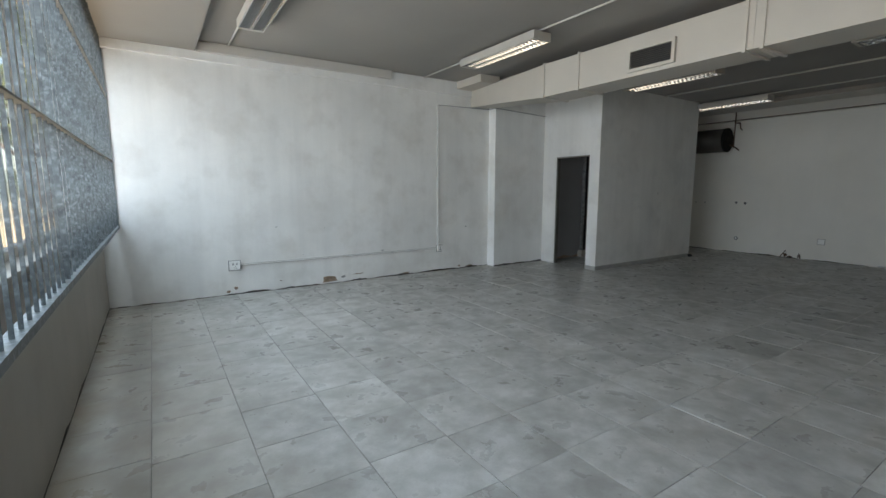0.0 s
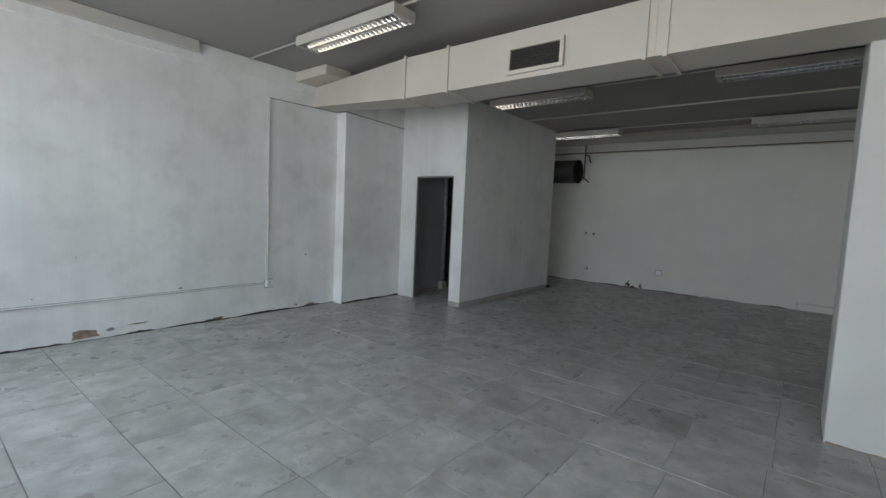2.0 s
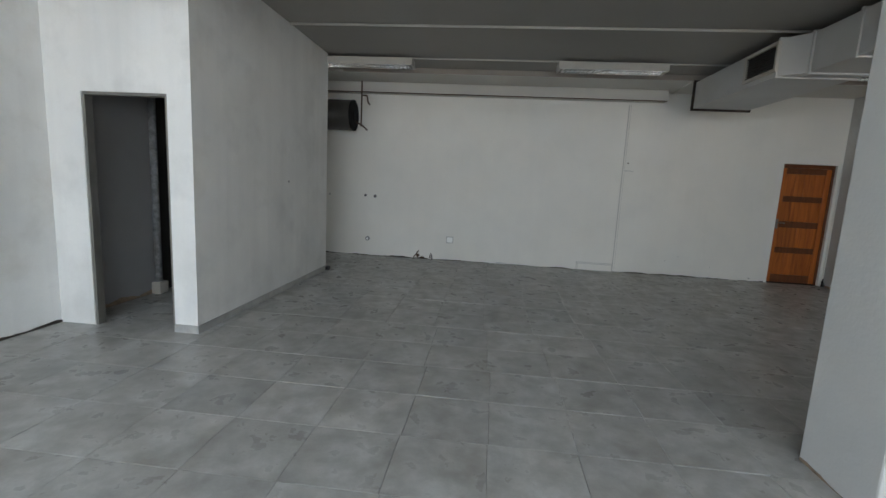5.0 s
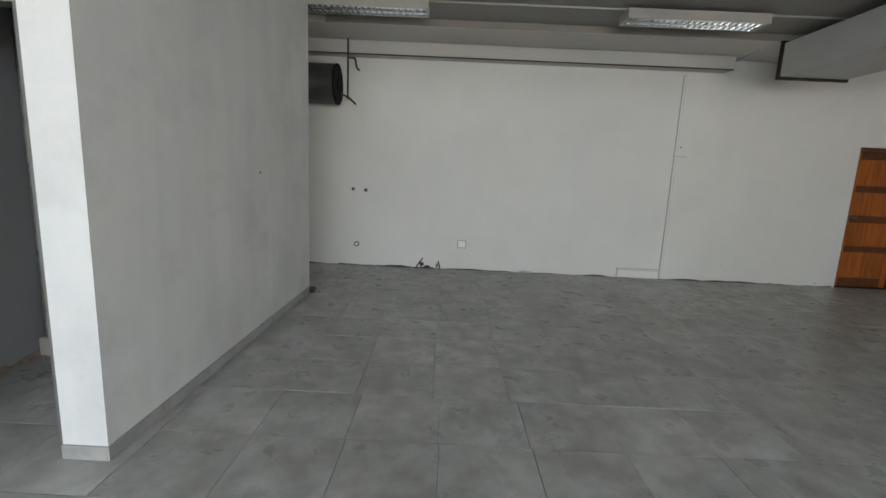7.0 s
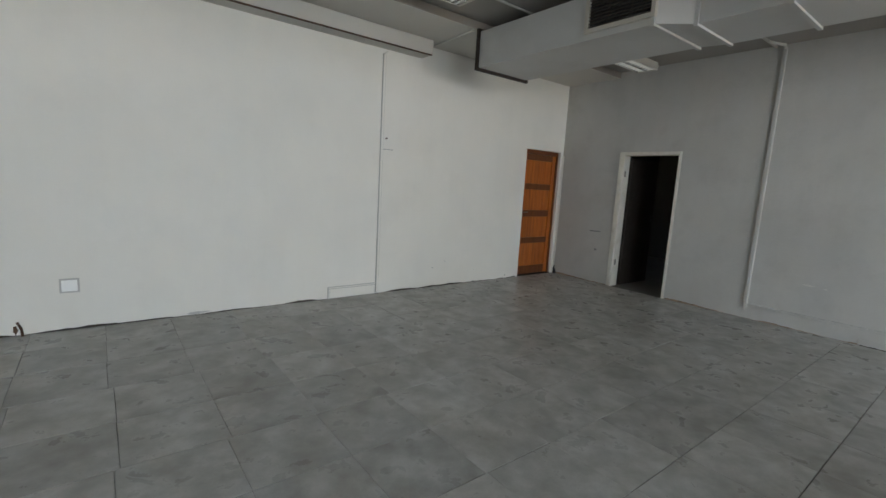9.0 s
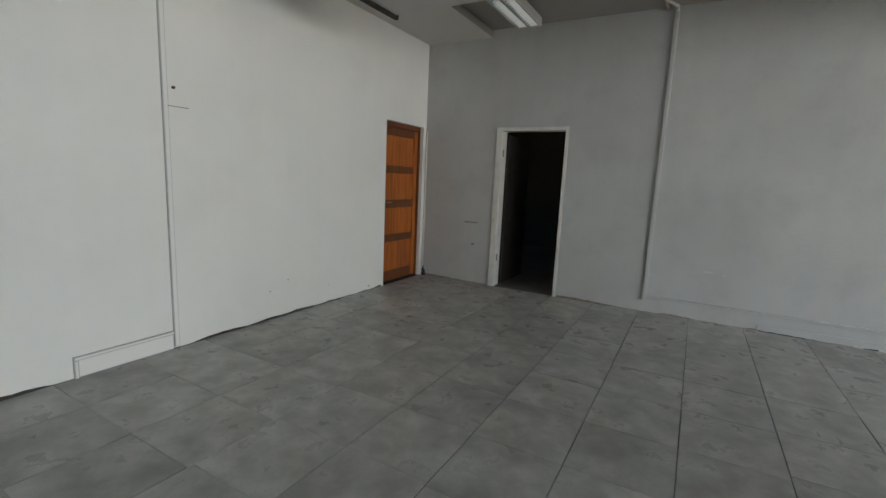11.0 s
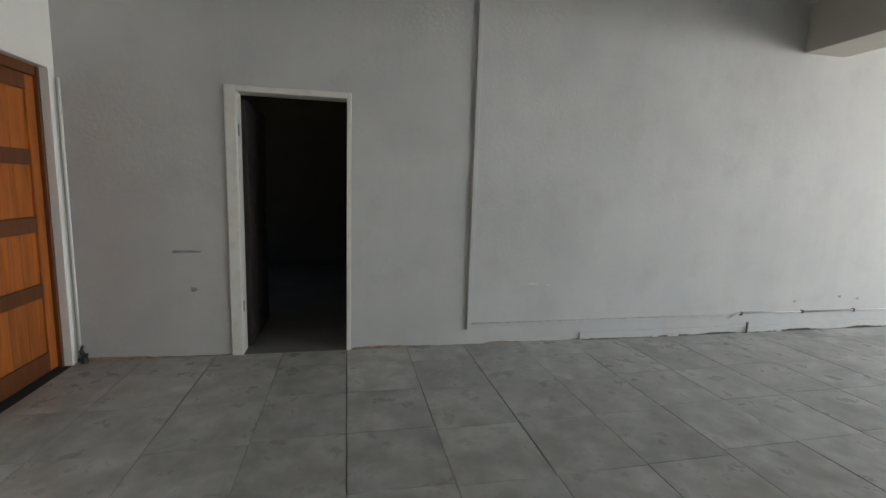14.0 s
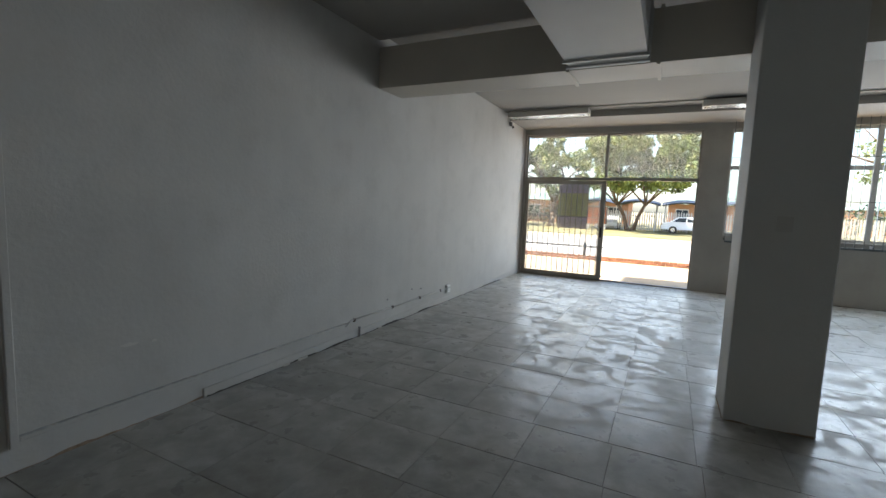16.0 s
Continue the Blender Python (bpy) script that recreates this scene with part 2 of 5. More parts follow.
M_RUST_DARK = surface("dark rusted angle iron", (0.05, 0.035, 0.027), 0.8, metal=0.2, var=0.3, big=12, fine=120, bump=0.2)
M_DARKGRILLE = surface("dark vent", (0.06, 0.05, 0.04), 0.6, var=0.15, big=5, fine=80, bump=0.05)
M_CHIP = surface("bare render", (0.34, 0.25, 0.18), 0.95, var=0.25, big=18, fine=120, bump=0.5)
M_SCUFF = surface("grey scuff", (0.30, 0.30, 0.30), 0.8, var=0.25, big=18, fine=120, bump=0.2)
M_SKIRT = surface("grey skirting tile", (0.42, 0.41, 0.39), 0.5, var=0.12, big=5, fine=60, bump=0.06, stain=(0.22, 0.21, 0.19), stain_amount=0.4)
M_MARK = surface("faint grey mark", (0.52, 0.51, 0.49), 0.8, var=0.15, big=18, fine=120, bump=0.1)
M_CONCRETE = surface("pale concrete", (0.46, 0.37, 0.24), 0.9, var=0.08, big=0.6, fine=30, bump=0.3, stain=(0.36, 0.34, 0.3), stain_amount=0.3)
M_SAND = surface("pale dusty ground", (0.44, 0.37, 0.24), 0.95, var=0.1, big=0.3, fine=14, bump=0.4, stain=(0.38, 0.36, 0.2), stain_amount=0.5)
M_ROAD = surface("sun bleached road", (0.36, 0.35, 0.33), 0.9, var=0.08, big=0.4, fine=25, bump=0.3)
M_GRASS = surface("dry grass", (0.22, 0.20, 0.08), 0.95, var=0.25, big=0.7, fine=20, bump=0.6, stain=(0.36, 0.31, 0.16), stain_amount=0.6)
M_BRICK = surface("red brick", (0.36, 0.16, 0.09), 0.85, var=0.2, big=6, fine=60, bump=0.3, pieces=0.25)
M_HOUSE = surface("orange house wall", (0.5, 0.26, 0.14), 0.85, var=0.1, big=0.8, fine=20, bump=0.2)
M_ROOF = surface("green roof sheet", (0.20, 0.30, 0.27), 0.6, var=0.1, big=0.8, fine=20, bump=0.1)
M_SHADE = surface("navy shade cloth", (0.05, 0.07, 0.11), 0.8, var=0.15, big=1.2, fine=20, bump=0.1)
M_BARK = surface("tree bark", (0.16, 0.11, 0.075), 0.95, var=0.25, big=5, fine=40, bump=0.6)
M_LEAF = surface("olive leaves", (0.17, 0.23, 0.06), 0.6, var=0.3, big=0.8, fine=9, bump=0, stain=(0.36, 0.34, 0.07), stain_amount=0.9)
M_LEAF_DARK = surface("dark green leaves", (0.05, 0.08, 0.025), 0.6, var=0.3, big=0.8, fine=9, bump=0, stain=(0.10, 0.13, 0.04), stain_amount=0.6)
M_CAR = surface("white car paint", (0.78, 0.79, 0.8), 0.18, var=0.02, big=2, fine=40, bump=0)
M_CARGLASS = surface("car window", (0.04, 0.05, 0.06), 0.08, var=0.05, big=2, fine=40, bump=0)
M_RUBBER = surface("tyre rubber", (0.02, 0.02, 0.02), 0.85, var=0.1, big=8, fine=60, bump=0.1)
M_GLASS = glass("window glass", 0.0, (0.97, 0.98, 0.97))
M_GLASS_DUSTY = glass("dusty door glass", 0.0, (0.97, 0.98, 0.97), (0.09, 0.20))
M_PURPLE = surface("faded purple print", (0.44, 0.40, 0.50), 0.7, var=0.06, big=4, fine=50, bump=0)
M_GREEN = surface("faded lime print", (0.50, 0.54, 0.20), 0.7, var=0.06, big=4, fine=50, bump=0)
# Dark brown leaf paint, taken near black for the unlit store room.
M_LEAF_DOOR = surface("dark brown door paint", (0.028, 0.02, 0.016), 0.6, var=0.15, big=3, fine=60, bump=0.05)
# Near-black stands in for the darkness inside the unlit rooms.
M_DARKROOM = surface("near-black for unlit rooms", (0.032, 0.029, 0.026), 0.85, var=0.08, big=1.2, fine=50, bump=0.1)
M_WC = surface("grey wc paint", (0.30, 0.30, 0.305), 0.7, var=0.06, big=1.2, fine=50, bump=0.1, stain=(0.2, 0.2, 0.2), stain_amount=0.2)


def wood(name, base, dark):
    m = bpy.data.materials.new(name)
    m.use_nodes = True
    nt = m.node_tree
    b = nt.nodes["Principled BSDF"]
    geo = nt.nodes.new("ShaderNodeNewGeometry")
    mp = nt.nodes.new("ShaderNodeMapping")
    mp.inputs["Scale"].default_value = (14, 14, 0.9)
    nt.links.new(geo.outputs["Position"], mp.inputs[0])
    info = nt.nodes.new("ShaderNodeObjectInfo")
    t = node(nt, "ShaderNodeTexNoise", Scale=1.6, Detail=6, Roughness=0.65, Distortion=0.8)
    nt.links.new(mp.outputs[0], t.inputs["Vector"])
    r = nt.nodes.new("ShaderNodeValToRGB")
    r.color_ramp.elements[0].position, r.color_ramp.elements[0].color = 0.32, (*dark, 1)
    r.color_ramp.elements[1].position, r.color_ramp.elements[1].color = 0.68, (*base, 1)
    nt.links.new(t.outputs["Fac"], r.inputs[0])
    hsv = nt.nodes.new("ShaderNodeHueSaturation")
    mr = node(nt, "ShaderNodeMapRange")
    mr.inputs["To Min"].default_value, mr.inputs["To Max"].default_value = 0.88, 1.08
    nt.links.new(info.outputs["Random"], mr.inputs["Value"])
    nt.links.new(mr.outputs[0], hsv.inputs["Value"])
    nt.links.new(r.outputs[0], hsv.inputs["Color"])
    nt.links.new(hsv.outputs[0], b.inputs["Base Color"])
    b.inputs["Roughness"].default_value = 0.42
    bp = node(nt, "ShaderNodeBump", Strength=0.08, Distance=0.01)
    nt.links.new(t.outputs["Fac"], bp.inputs["Height"])
    nt.links.new(bp.outputs[0], b.inputs["Normal"])
    return m


M_SOOT = surface("matt soot black", (0.014, 0.013, 0.012), 0.85, var=0.3, big=6, fine=60, bump=0.2, spec=0.2)
M_TANK = surface("sooty brown tank", (0.055, 0.05, 0.045), 0.45, var=0.2, big=3, fine=50, bump=0.1, stain=(0.05, 0.045, 0.04), stain_amount=0.5)
M_STOREFLOOR = surface("bare dusty screed", (0.17, 0.16, 0.145), 0.8, var=0.1, big=1.5, fine=40, bump=0.1)
M_WOOD = wood("varnished pine", (0.47, 0.13, 0.015), (0.24, 0.058, 0.008))
M_WOOD_DARK = wood("dark varnished rail", (0.17, 0.05, 0.012), (0.09, 0.026, 0.007))


# ---- mesh helpers ----
def box(bm, x0, x1, y0, y1, z0, z1, bev=0.0, seg=2):
    vs = [bm.verts.new((x, y, z)) for x in (x0, x1) for y in (y0, y1) for z in (z0, z1)]
    fs = [bm.faces.new([vs[i] for i in q]) for q in ((0, 1, 3, 2), (4, 6, 7, 5), (0, 4, 5, 1), (2, 3, 7, 6), (0, 2, 6, 4), (1, 5, 7, 3))]
    if bev:
        es = list({e for f in fs for e in f.edges})
        bmesh.ops.bevel(bm, geom=es, offset=bev, segments=seg, affect="EDGES", profile=0.5)
    return vs


def rod(bm, a, b, r0, r1=None, n=10):
    a, b = Vector(a), Vector(b)
    r1 = r0 if r1 is None else r1
    rot = (b - a).to_track_quat("Z", "Y").to_matrix().to_4x4()
    m = Matrix.Translation((a + b) / 2) @ rot
    bmesh.ops.create_cone(bm, cap_ends=True, segments=n, radius1=r0, radius2=r1, depth=(b - a).length, matrix=m)


def finish(name, bm, mat, smooth=False):
    bmesh.ops.recalc_face_normals(bm, faces=bm.faces)
    me = bpy.data.meshes.new(name)
    bm.to_mesh(me)
    bm.free()
    me.materials.append(mat)
    if smooth:
        for p in me.polygons:
            p.use_smooth = True
    return new(name, me)


def part(name, bm, mat, parent=None, label="", smooth=False):
    ob = finish(name, bm, mat, smooth)
    ob.parent = parent
    if label:
        tagged(ob, label)
    return ob


def boxes(name, mat, parent, *dims, bev=0.0, label=""):
    bm = bmesh.new()
    for d in dims:
        box(bm, *d, bev=bev)
    return part(name, bm, mat, parent, label)


def thing(name, at, label, category, group=""):
    e = new(name)
    e.empty_display_size = 0.1
    e.location = at
    return tagged(e, label, category, group)


def under(parent, *obs):
    """Keeps world places while the parts hang under an Empty that stands elsewhere."""
    inv = Matrix.Translation(-Vector(parent.location))
    for o in obs:
        o.parent = parent
        o.matrix_parent_inverse = inv


def structure(name, mat, label, *dims, bev=0.0, category="wall"):
    ob = boxes(name, mat, None, *dims, bev=bev)
    return tagged(ob, label, category, kind="structure")


def ragged(name, mat, parent, a, b, out, height, step=0.05, thick=0.004, base=0.0):
    """A strip along a wall's foot from a to b with an uneven top, standing out of the wall by thick."""
    bm = bmesh.new()
    a, b, out = Vector((*a, base)), Vector((*b, base)), Vector((*out, 0))
    n = max(2, int((b - a).length / step))
    rows = []
    for i in range(n + 1):
        p = a.lerp(b, i / n)
        h = height * max(0.08, 0.55 + 1.3 * noise.noise((p.x * 3.1, p.y * 3.1, 1.7)) + random.uniform(-0.25, 0.25))
        rows.append([bm.verts.new(p), bm.verts.new(p + Vector((0, 0, h))), bm.verts.new(p + out * thick), bm.verts.new(p + out * thick + Vector((0, 0, h)))])
    for r, s in zip(rows, rows[1:]):
        bm.faces.new((r[2], s[2], s[3], r[3]))
        bm.faces.new((r[3], s[3], s[1], r[1]))
    return part(name, bm, mat, parent)


def blotch(name, mat, parent, centre, right, up, w, h, thick=0.004, n=11, seed=1):
    """A flat chip of uneven outline on a wall."""
    rnd = random.Random(seed)
    right, up, centre = Vector(right), Vector(up), Vector(centre)
    out = right.cross(up).normalized()
    bm = bmesh.new()
    top, low = [], []
    for i in range(n):
        t = 2 * math.pi * i / n
        k = rnd.uniform(0.55, 1.0)
        p = centre + right * (w / 2 * k * math.cos(t)) + up * (h / 2 * k * math.sin(t))
        low.append(bm.verts.new(p))
        top.append(bm.verts.new(p + out * thick))
    bm.faces.new(top)
    for i in range(n):
        bm.faces.new((low[i], low[(i + 1) % n], top[(i + 1) % n], top[i]))
    return part(name, bm, mat, parent)


# ---- walls ----
TH = 0.24
wall_left = structure("wall_left", M_PLASTER_OLD, "white painted plaster wall with grey stains and drip marks",
    (XD - TH, STEP_X, YA, YA + TH, GROUND, 3.6), (STEP_X, XC, YA2, YA + TH, GROUND, 3.6))
DRX0, DRX1, DRZ = 9.84, 10.785, 2.125
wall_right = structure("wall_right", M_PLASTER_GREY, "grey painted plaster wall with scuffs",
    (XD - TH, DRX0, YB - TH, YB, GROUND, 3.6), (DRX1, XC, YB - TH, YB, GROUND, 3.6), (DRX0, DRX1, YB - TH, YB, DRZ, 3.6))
WY0, WY1, WZ = -3.07, -2.20, 2.13
wall_back = structure("wall_back", M_PLASTER_C, "plain white painted plaster wall, chipped at its foot",
    (XC, XC + TH, YB - TH, WY0, GROUND, 3.6), (XC, XC + TH, WY1, YA + TH, GROUND, 3.6), (XC, XC + TH, WY0, WY1, WZ, 3.6))
DY0, DY1, DHEAD = -3.10, 0.42, 3.18
WINY0, SILL = 0.90, 1.14
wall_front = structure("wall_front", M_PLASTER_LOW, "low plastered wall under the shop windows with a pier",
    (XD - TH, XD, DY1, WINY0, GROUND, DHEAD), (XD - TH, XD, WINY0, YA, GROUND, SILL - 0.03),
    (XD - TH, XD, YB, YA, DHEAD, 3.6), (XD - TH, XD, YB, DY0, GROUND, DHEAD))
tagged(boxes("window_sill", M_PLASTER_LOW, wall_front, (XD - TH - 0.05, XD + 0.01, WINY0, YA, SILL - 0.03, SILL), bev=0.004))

ceiling = structure("ceiling", M_CEIL, "flat off-white ceiling, its colour darkened for the dim light", (XD - TH, 5.5, YB - TH, YA + TH, CEIL, CEIL + 0.16), (5.5, XC + TH, YB - TH, YA + TH, CEIL_BACK, CEIL + 0.16), category="ceiling")
# The front soffit shares the ceiling's darkened colour.
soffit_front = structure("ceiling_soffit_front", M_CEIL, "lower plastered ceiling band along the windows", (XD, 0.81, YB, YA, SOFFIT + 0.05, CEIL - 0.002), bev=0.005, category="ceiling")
soffit_back = structure("ceiling_soffit_back", M_SOFFIT, "lower plastered ceiling band along the rear wall", (10.93, XC, YB, YA2, SOFFIT, CEIL_BACK - 0.002), bev=0.005, category="ceiling")
boxes("fascia", M_FASCIA, soffit_back, (10.922, 10.93, YB, PY, SOFFIT + 0.004, CEIL_BACK - 0.003), label="brown-beige face board")
roof_edge = structure("roof_canopy", M_CONCRETE, "concrete roof slab with a canopy over the shop front", (XD - TH - 0.9, XC + TH, YB - TH, YA + TH, 3.602, 3.85), category="roof")

# partition room
P = 0.11
WCY0, WCY1, WCZ = 5.69, 6.50, 2.13
partition = structure("wall_partition", M_PLASTER, "white plastered partition of a small corner room",
    (PX0, PX0 + P, PY, WCY0, 0, CEIL_BACK), (PX0, PX0 + P, WCY1, YA2, 0, CEIL_BACK), (PX0, PX0 + P, WCY0, WCY1, WCZ, CEIL_BACK),
    (PX0 + P, PX1, PY, PY + P, 0, CEIL_BACK), (PX1 - P, PX1, PY + P, YA2, 0, CEIL_BACK))
boxes("baseboard", M_SKIRT, partition, (PX0 - 0.012, PX1 + 0.01, PY - 0.012, PY, 0, 0.075), (PX0 - 0.012, PX0, PY, WCY0, 0, 0.075), bev=0.003, label="grey tile skirting")
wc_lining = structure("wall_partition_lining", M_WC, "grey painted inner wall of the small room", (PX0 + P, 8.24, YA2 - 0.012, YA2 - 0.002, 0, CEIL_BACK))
# The darkness past the waste pipe is painted into these two walls.
wc_dark = structure("wall_partition_inner", M_DARKROOM, "inner end of the small room, its darkness painted near-black",
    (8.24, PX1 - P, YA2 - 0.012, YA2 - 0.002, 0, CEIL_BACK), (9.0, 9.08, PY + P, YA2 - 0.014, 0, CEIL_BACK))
ragged("crack", M_CHIP, wc_lining, (7.2, YA2 - 0.013), (8.2, YA2 - 0.013), (0, -1), 0.05)

# store room behind the right wall, its darkness put into the near-black colour
store = structure("store_room", M_DARKROOM, "store room behind the open doorway, its darkness painted near-black",
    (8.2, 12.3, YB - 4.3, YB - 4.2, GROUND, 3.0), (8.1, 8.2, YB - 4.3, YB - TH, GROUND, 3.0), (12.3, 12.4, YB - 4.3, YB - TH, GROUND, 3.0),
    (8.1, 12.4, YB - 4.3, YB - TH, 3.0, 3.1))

# column
column = structure("column", M_COLUMN, "square white plastered column with rounded edges", (5.446, 5.965, 0.405, 0.968, -0.01, CEIL_BACK), bev=0.012, category="column")
boxes("rust_streak", M_RUST, column, (5.441, 5.447, 0.585, 0.60, 2.52, 2.84), bev=0.002, label="rust brown iron strap")
boxes("patch", M_PLASTER_GREY, column, (5.964, 5.969, 0.60, 0.70, 1.44, 1.55), bev=0.002, label="grey patch of an old switch")

# trim along the wall tops
trim_a = structure("trim_left", M_PLASTER_OLD, "plaster band along the wall top", (XD, STEP_X, YA - 0.05, YA, 3.19, CEIL - 0.002), bev=0.006, category="trim")
pel_a = structure("cable_box_left", M_SOFFIT, "painted boxing under the ceiling", (0.82, 3.62, YA - 0.12, YA - 0.051, 3.29, CEIL - 0.004), bev=0.006, category="trim")
pel_c = structure("pelmet_back", M_SOFFIT, "long painted pelmet under the ceiling", (11.62, XC, -0.04, YA2, 3.075, SOFFIT - 0.002), bev=0.006, category="trim")
# Rust-coloured strip stands in for the shadow line below the pelmet.
boxes("shadow_strip", M_RUST, pel_c, (11.615, 11.635, -0.02, YA2, 3.06, 3.074), label="dark strip for the shadow line under the pelmet")

# ---- floor ----
floor = structure("floor", M_GROUT, "grey concrete-look tiled floor", (XD, XC, YB, YA, -0.10, -0.005), category="floor")
floor_store = structure("floor_store", M_STOREFLOOR, "bare floor of the store room", (8.2, 12.3, YB - 4.2, YB, -0.10, -0.004), category="floor")
threshold = structure("threshold", M_CONCRETE, "worn concrete door threshold", (XD - TH, XD, DY0, DY1, -0.10, -0.006), category="floor")


# ---- shop front ----
def shopfront():
    s = thing("door_1", (XD, -1.3, 0), "aluminium-framed glass shop front, sliding leaf pushed open", "door")
    s["kind"] = "structure"
    x0, x1 = XD - 0.13, XD - 0.07
    obs = [
        boxes("frame", M_FRAME, None, (x0, x1, DY0, DY0 + 0.03, 0, DHEAD), (x0, x1, DY1 - 0.03, DY1, 0, DHEAD), (x0, x1, DY0 + 0.03, DY1 - 0.03, DHEAD - 0.025, DHEAD), bev=0.003),
        boxes("transom", M_FRAME, None, (x0 - 0.01, x1 + 0.01, DY0 + 0.03, DY1 - 0.03, 2.18, 2.24), bev=0.003),
        boxes("mullion", M_FRAME, None, (x0, x1, -1.37, -1.31, 2.24, DHEAD - 0.025), bev=0.003),
        boxes("track", M_FRAME, None, (x0 - 0.03, x1 + 0.02, DY0 + 0.03, DY1 - 0.03, 0.0, 0.018), bev=0.003),
        boxes("pane", M_GLASS_DUSTY, None, (XD - 0.105, XD - 0.099, DY0 + 0.03, -1.37, 2.24, DHEAD - 0.025)),
        boxes("pane", M_GLASS_DUSTY, None, (XD - 0.105, XD - 0.099, -1.31, DY1 - 0.03, 2.24, DHEAD - 0.025)),
    ]
    leaf = boxes("sliding_leaf", M_FRAME, None, (XD - 0.06, XD - 0.025, DY0 + 0.02, DY0 + 0.10, 0.018, 2.17), (XD - 0.06, XD - 0.025, -1.40, -1.31, 0.018, 2.17),
                 (XD - 0.06, XD - 0.025, DY0 + 0.10, -1.40, 0.018, 0.11), (XD - 0.06, XD - 0.025, DY0 + 0.10, -1.40, 2.09, 2.17), bev=0.003)
    pane = boxes("pane", M_GLASS_DUSTY, leaf, (XD - 0.045, XD - 0.04, DY0 + 0.10, -1.40, 0.11, 2.09))
    lock = boxes("handle", M_BLACK, leaf, (XD - 0.024, XD - 0.005, -1.375, -1.335, 0.95, 1.17), bev=0.004)
    obs.append(leaf)
    under(s, *obs)
    for o in (pane, obs[4], obs[5]):
        o.visible_shadow = False
    return s


shopfront()


def gate():
    g = thing("security_gate", (XD - 0.3, -2.2, 0), "grey steel security gate with upright bars behind the glass", "gate")
    x = XD - TH - 0.05
    obs = []
    for i in range(15):
        y = DY0 + 0.06 + i * 0.122
        bm = bmesh.new()
        rod(bm, (x, y, 0.02), (x, y, 2.15), 0.0095, n=8)
        obs.append(part("bar", bm, M_STEEL))
    for z in (0.06, 0.71, 1.37, 2.12):
        obs.append(boxes("rail", M_STEEL, None, (x - 0.008, x + 0.008, DY0 + 0.02, -1.30, z - 0.016, z + 0.016), bev=0.002))
    obs.append(boxes("lock_box", M_STEEL, None, (x - 0.02, x + 0.03, -1.73, -1.67, 0.50, 0.80), bev=0.004))
    under(g, *obs)
    b = thing("fanlight_bars", (XD - 0.3, -1.3, 2.25), "row of thin steel burglar bars behind the upper panes", "burglar bars")
    obs = []
    for i in range(29):
        y = DY0 + 0.06 + i * 0.122
        bm = bmesh.new()
        rod(bm, (x, y, 2.2), (x, y, 3.16), 0.006, n=6)
        obs.append(part("bar", bm, M_STEEL))
    obs.append(boxes("rail", M_STEEL, None, (x - 0.008, x + 0.008, DY0, DY1, 2.19, 2.22)))
    obs.append(boxes("rail", M_STEEL, None, (x - 0.008, x + 0.008, DY0, DY1, 3.15, 3.18)))
    under(b, *obs)


gate()


def poster():
    p = thing("hanging_banner", (XD - TH - 0.09, -2.0, 1.2), "faded purple and lime printed banner hung on the gate", "banner")
    x = XD - TH - 0.085
    y0, y1 = -2.36, -1.70
    top = boxes("print_band", M_PURPLE, None, (x, x + 0.004, y0, y1, 1.90, 2.14))
    mid = boxes("print_band", M_GREEN, None, (x, x + 0.004, y0, y1, 1.38, 1.90), label="lime green middle band")
    low = boxes("print_band", M_PURPLE, None, (x, x + 0.004, y0, y1, 1.10, 1.38))
    for y in (y0, y1 - 0.012):
        under(p, boxes("cord", M_WHITE, None, (x - 0.004, x, y, y + 0.012, 2.0, 2.16)))
    under(p, top, mid, low)


poster()


# ---- windows and their burglar bars ----
def windows():
    edges = [WINY0, 1.99, 3.08, 4.17, 5.26, 6.35, YA]
    for i, (y0, y1) in enumerate(zip(edges, edges[1:])):
        x0, x1 = XD - 0.17, XD - 0.11
        win = thing("window_%d" % (i + 1), (XD - 0.14, (y0 + y1) / 2, SILL), "white steel-framed shop window, dusty glass", "window")
        win["kind"] = "structure"
        top = DHEAD
        fr = boxes("window_frame", M_WHITE, None, (x0, x1, y0, y0 + 0.04, SILL, top), (x0, x1, y1 - 0.04, y1, SILL, top), (x0, x1, y0 + 0.04, y1 - 0.04, SILL, SILL + 0.05),
                   (x0, x1, y0 + 0.04, y1 - 0.04, top - 0.05, top), bev=0.003)
        tr = boxes("transom", M_WHITE, None, (x0, x1, y0 + 0.04, y1 - 0.04, 2.42, 2.50), bev=0.003)
        g1 = boxes("pane", M_GLASS, None, (XD - 0.143, XD - 0.138, y0 + 0.04, y1 - 0.04, SILL + 0.05, 2.42))
        g2 = boxes("pane", M_GLASS, None, (XD - 0.143, XD - 0.138, y0 + 0.04, y1 - 0.04, 2.50, top - 0.05))
        under(win, fr, tr, g1, g2)
        g1.visible_shadow = g2.visible_shadow = False


windows()
CX, CZ0, CZ1 = -0.19, 1.055, 3.29


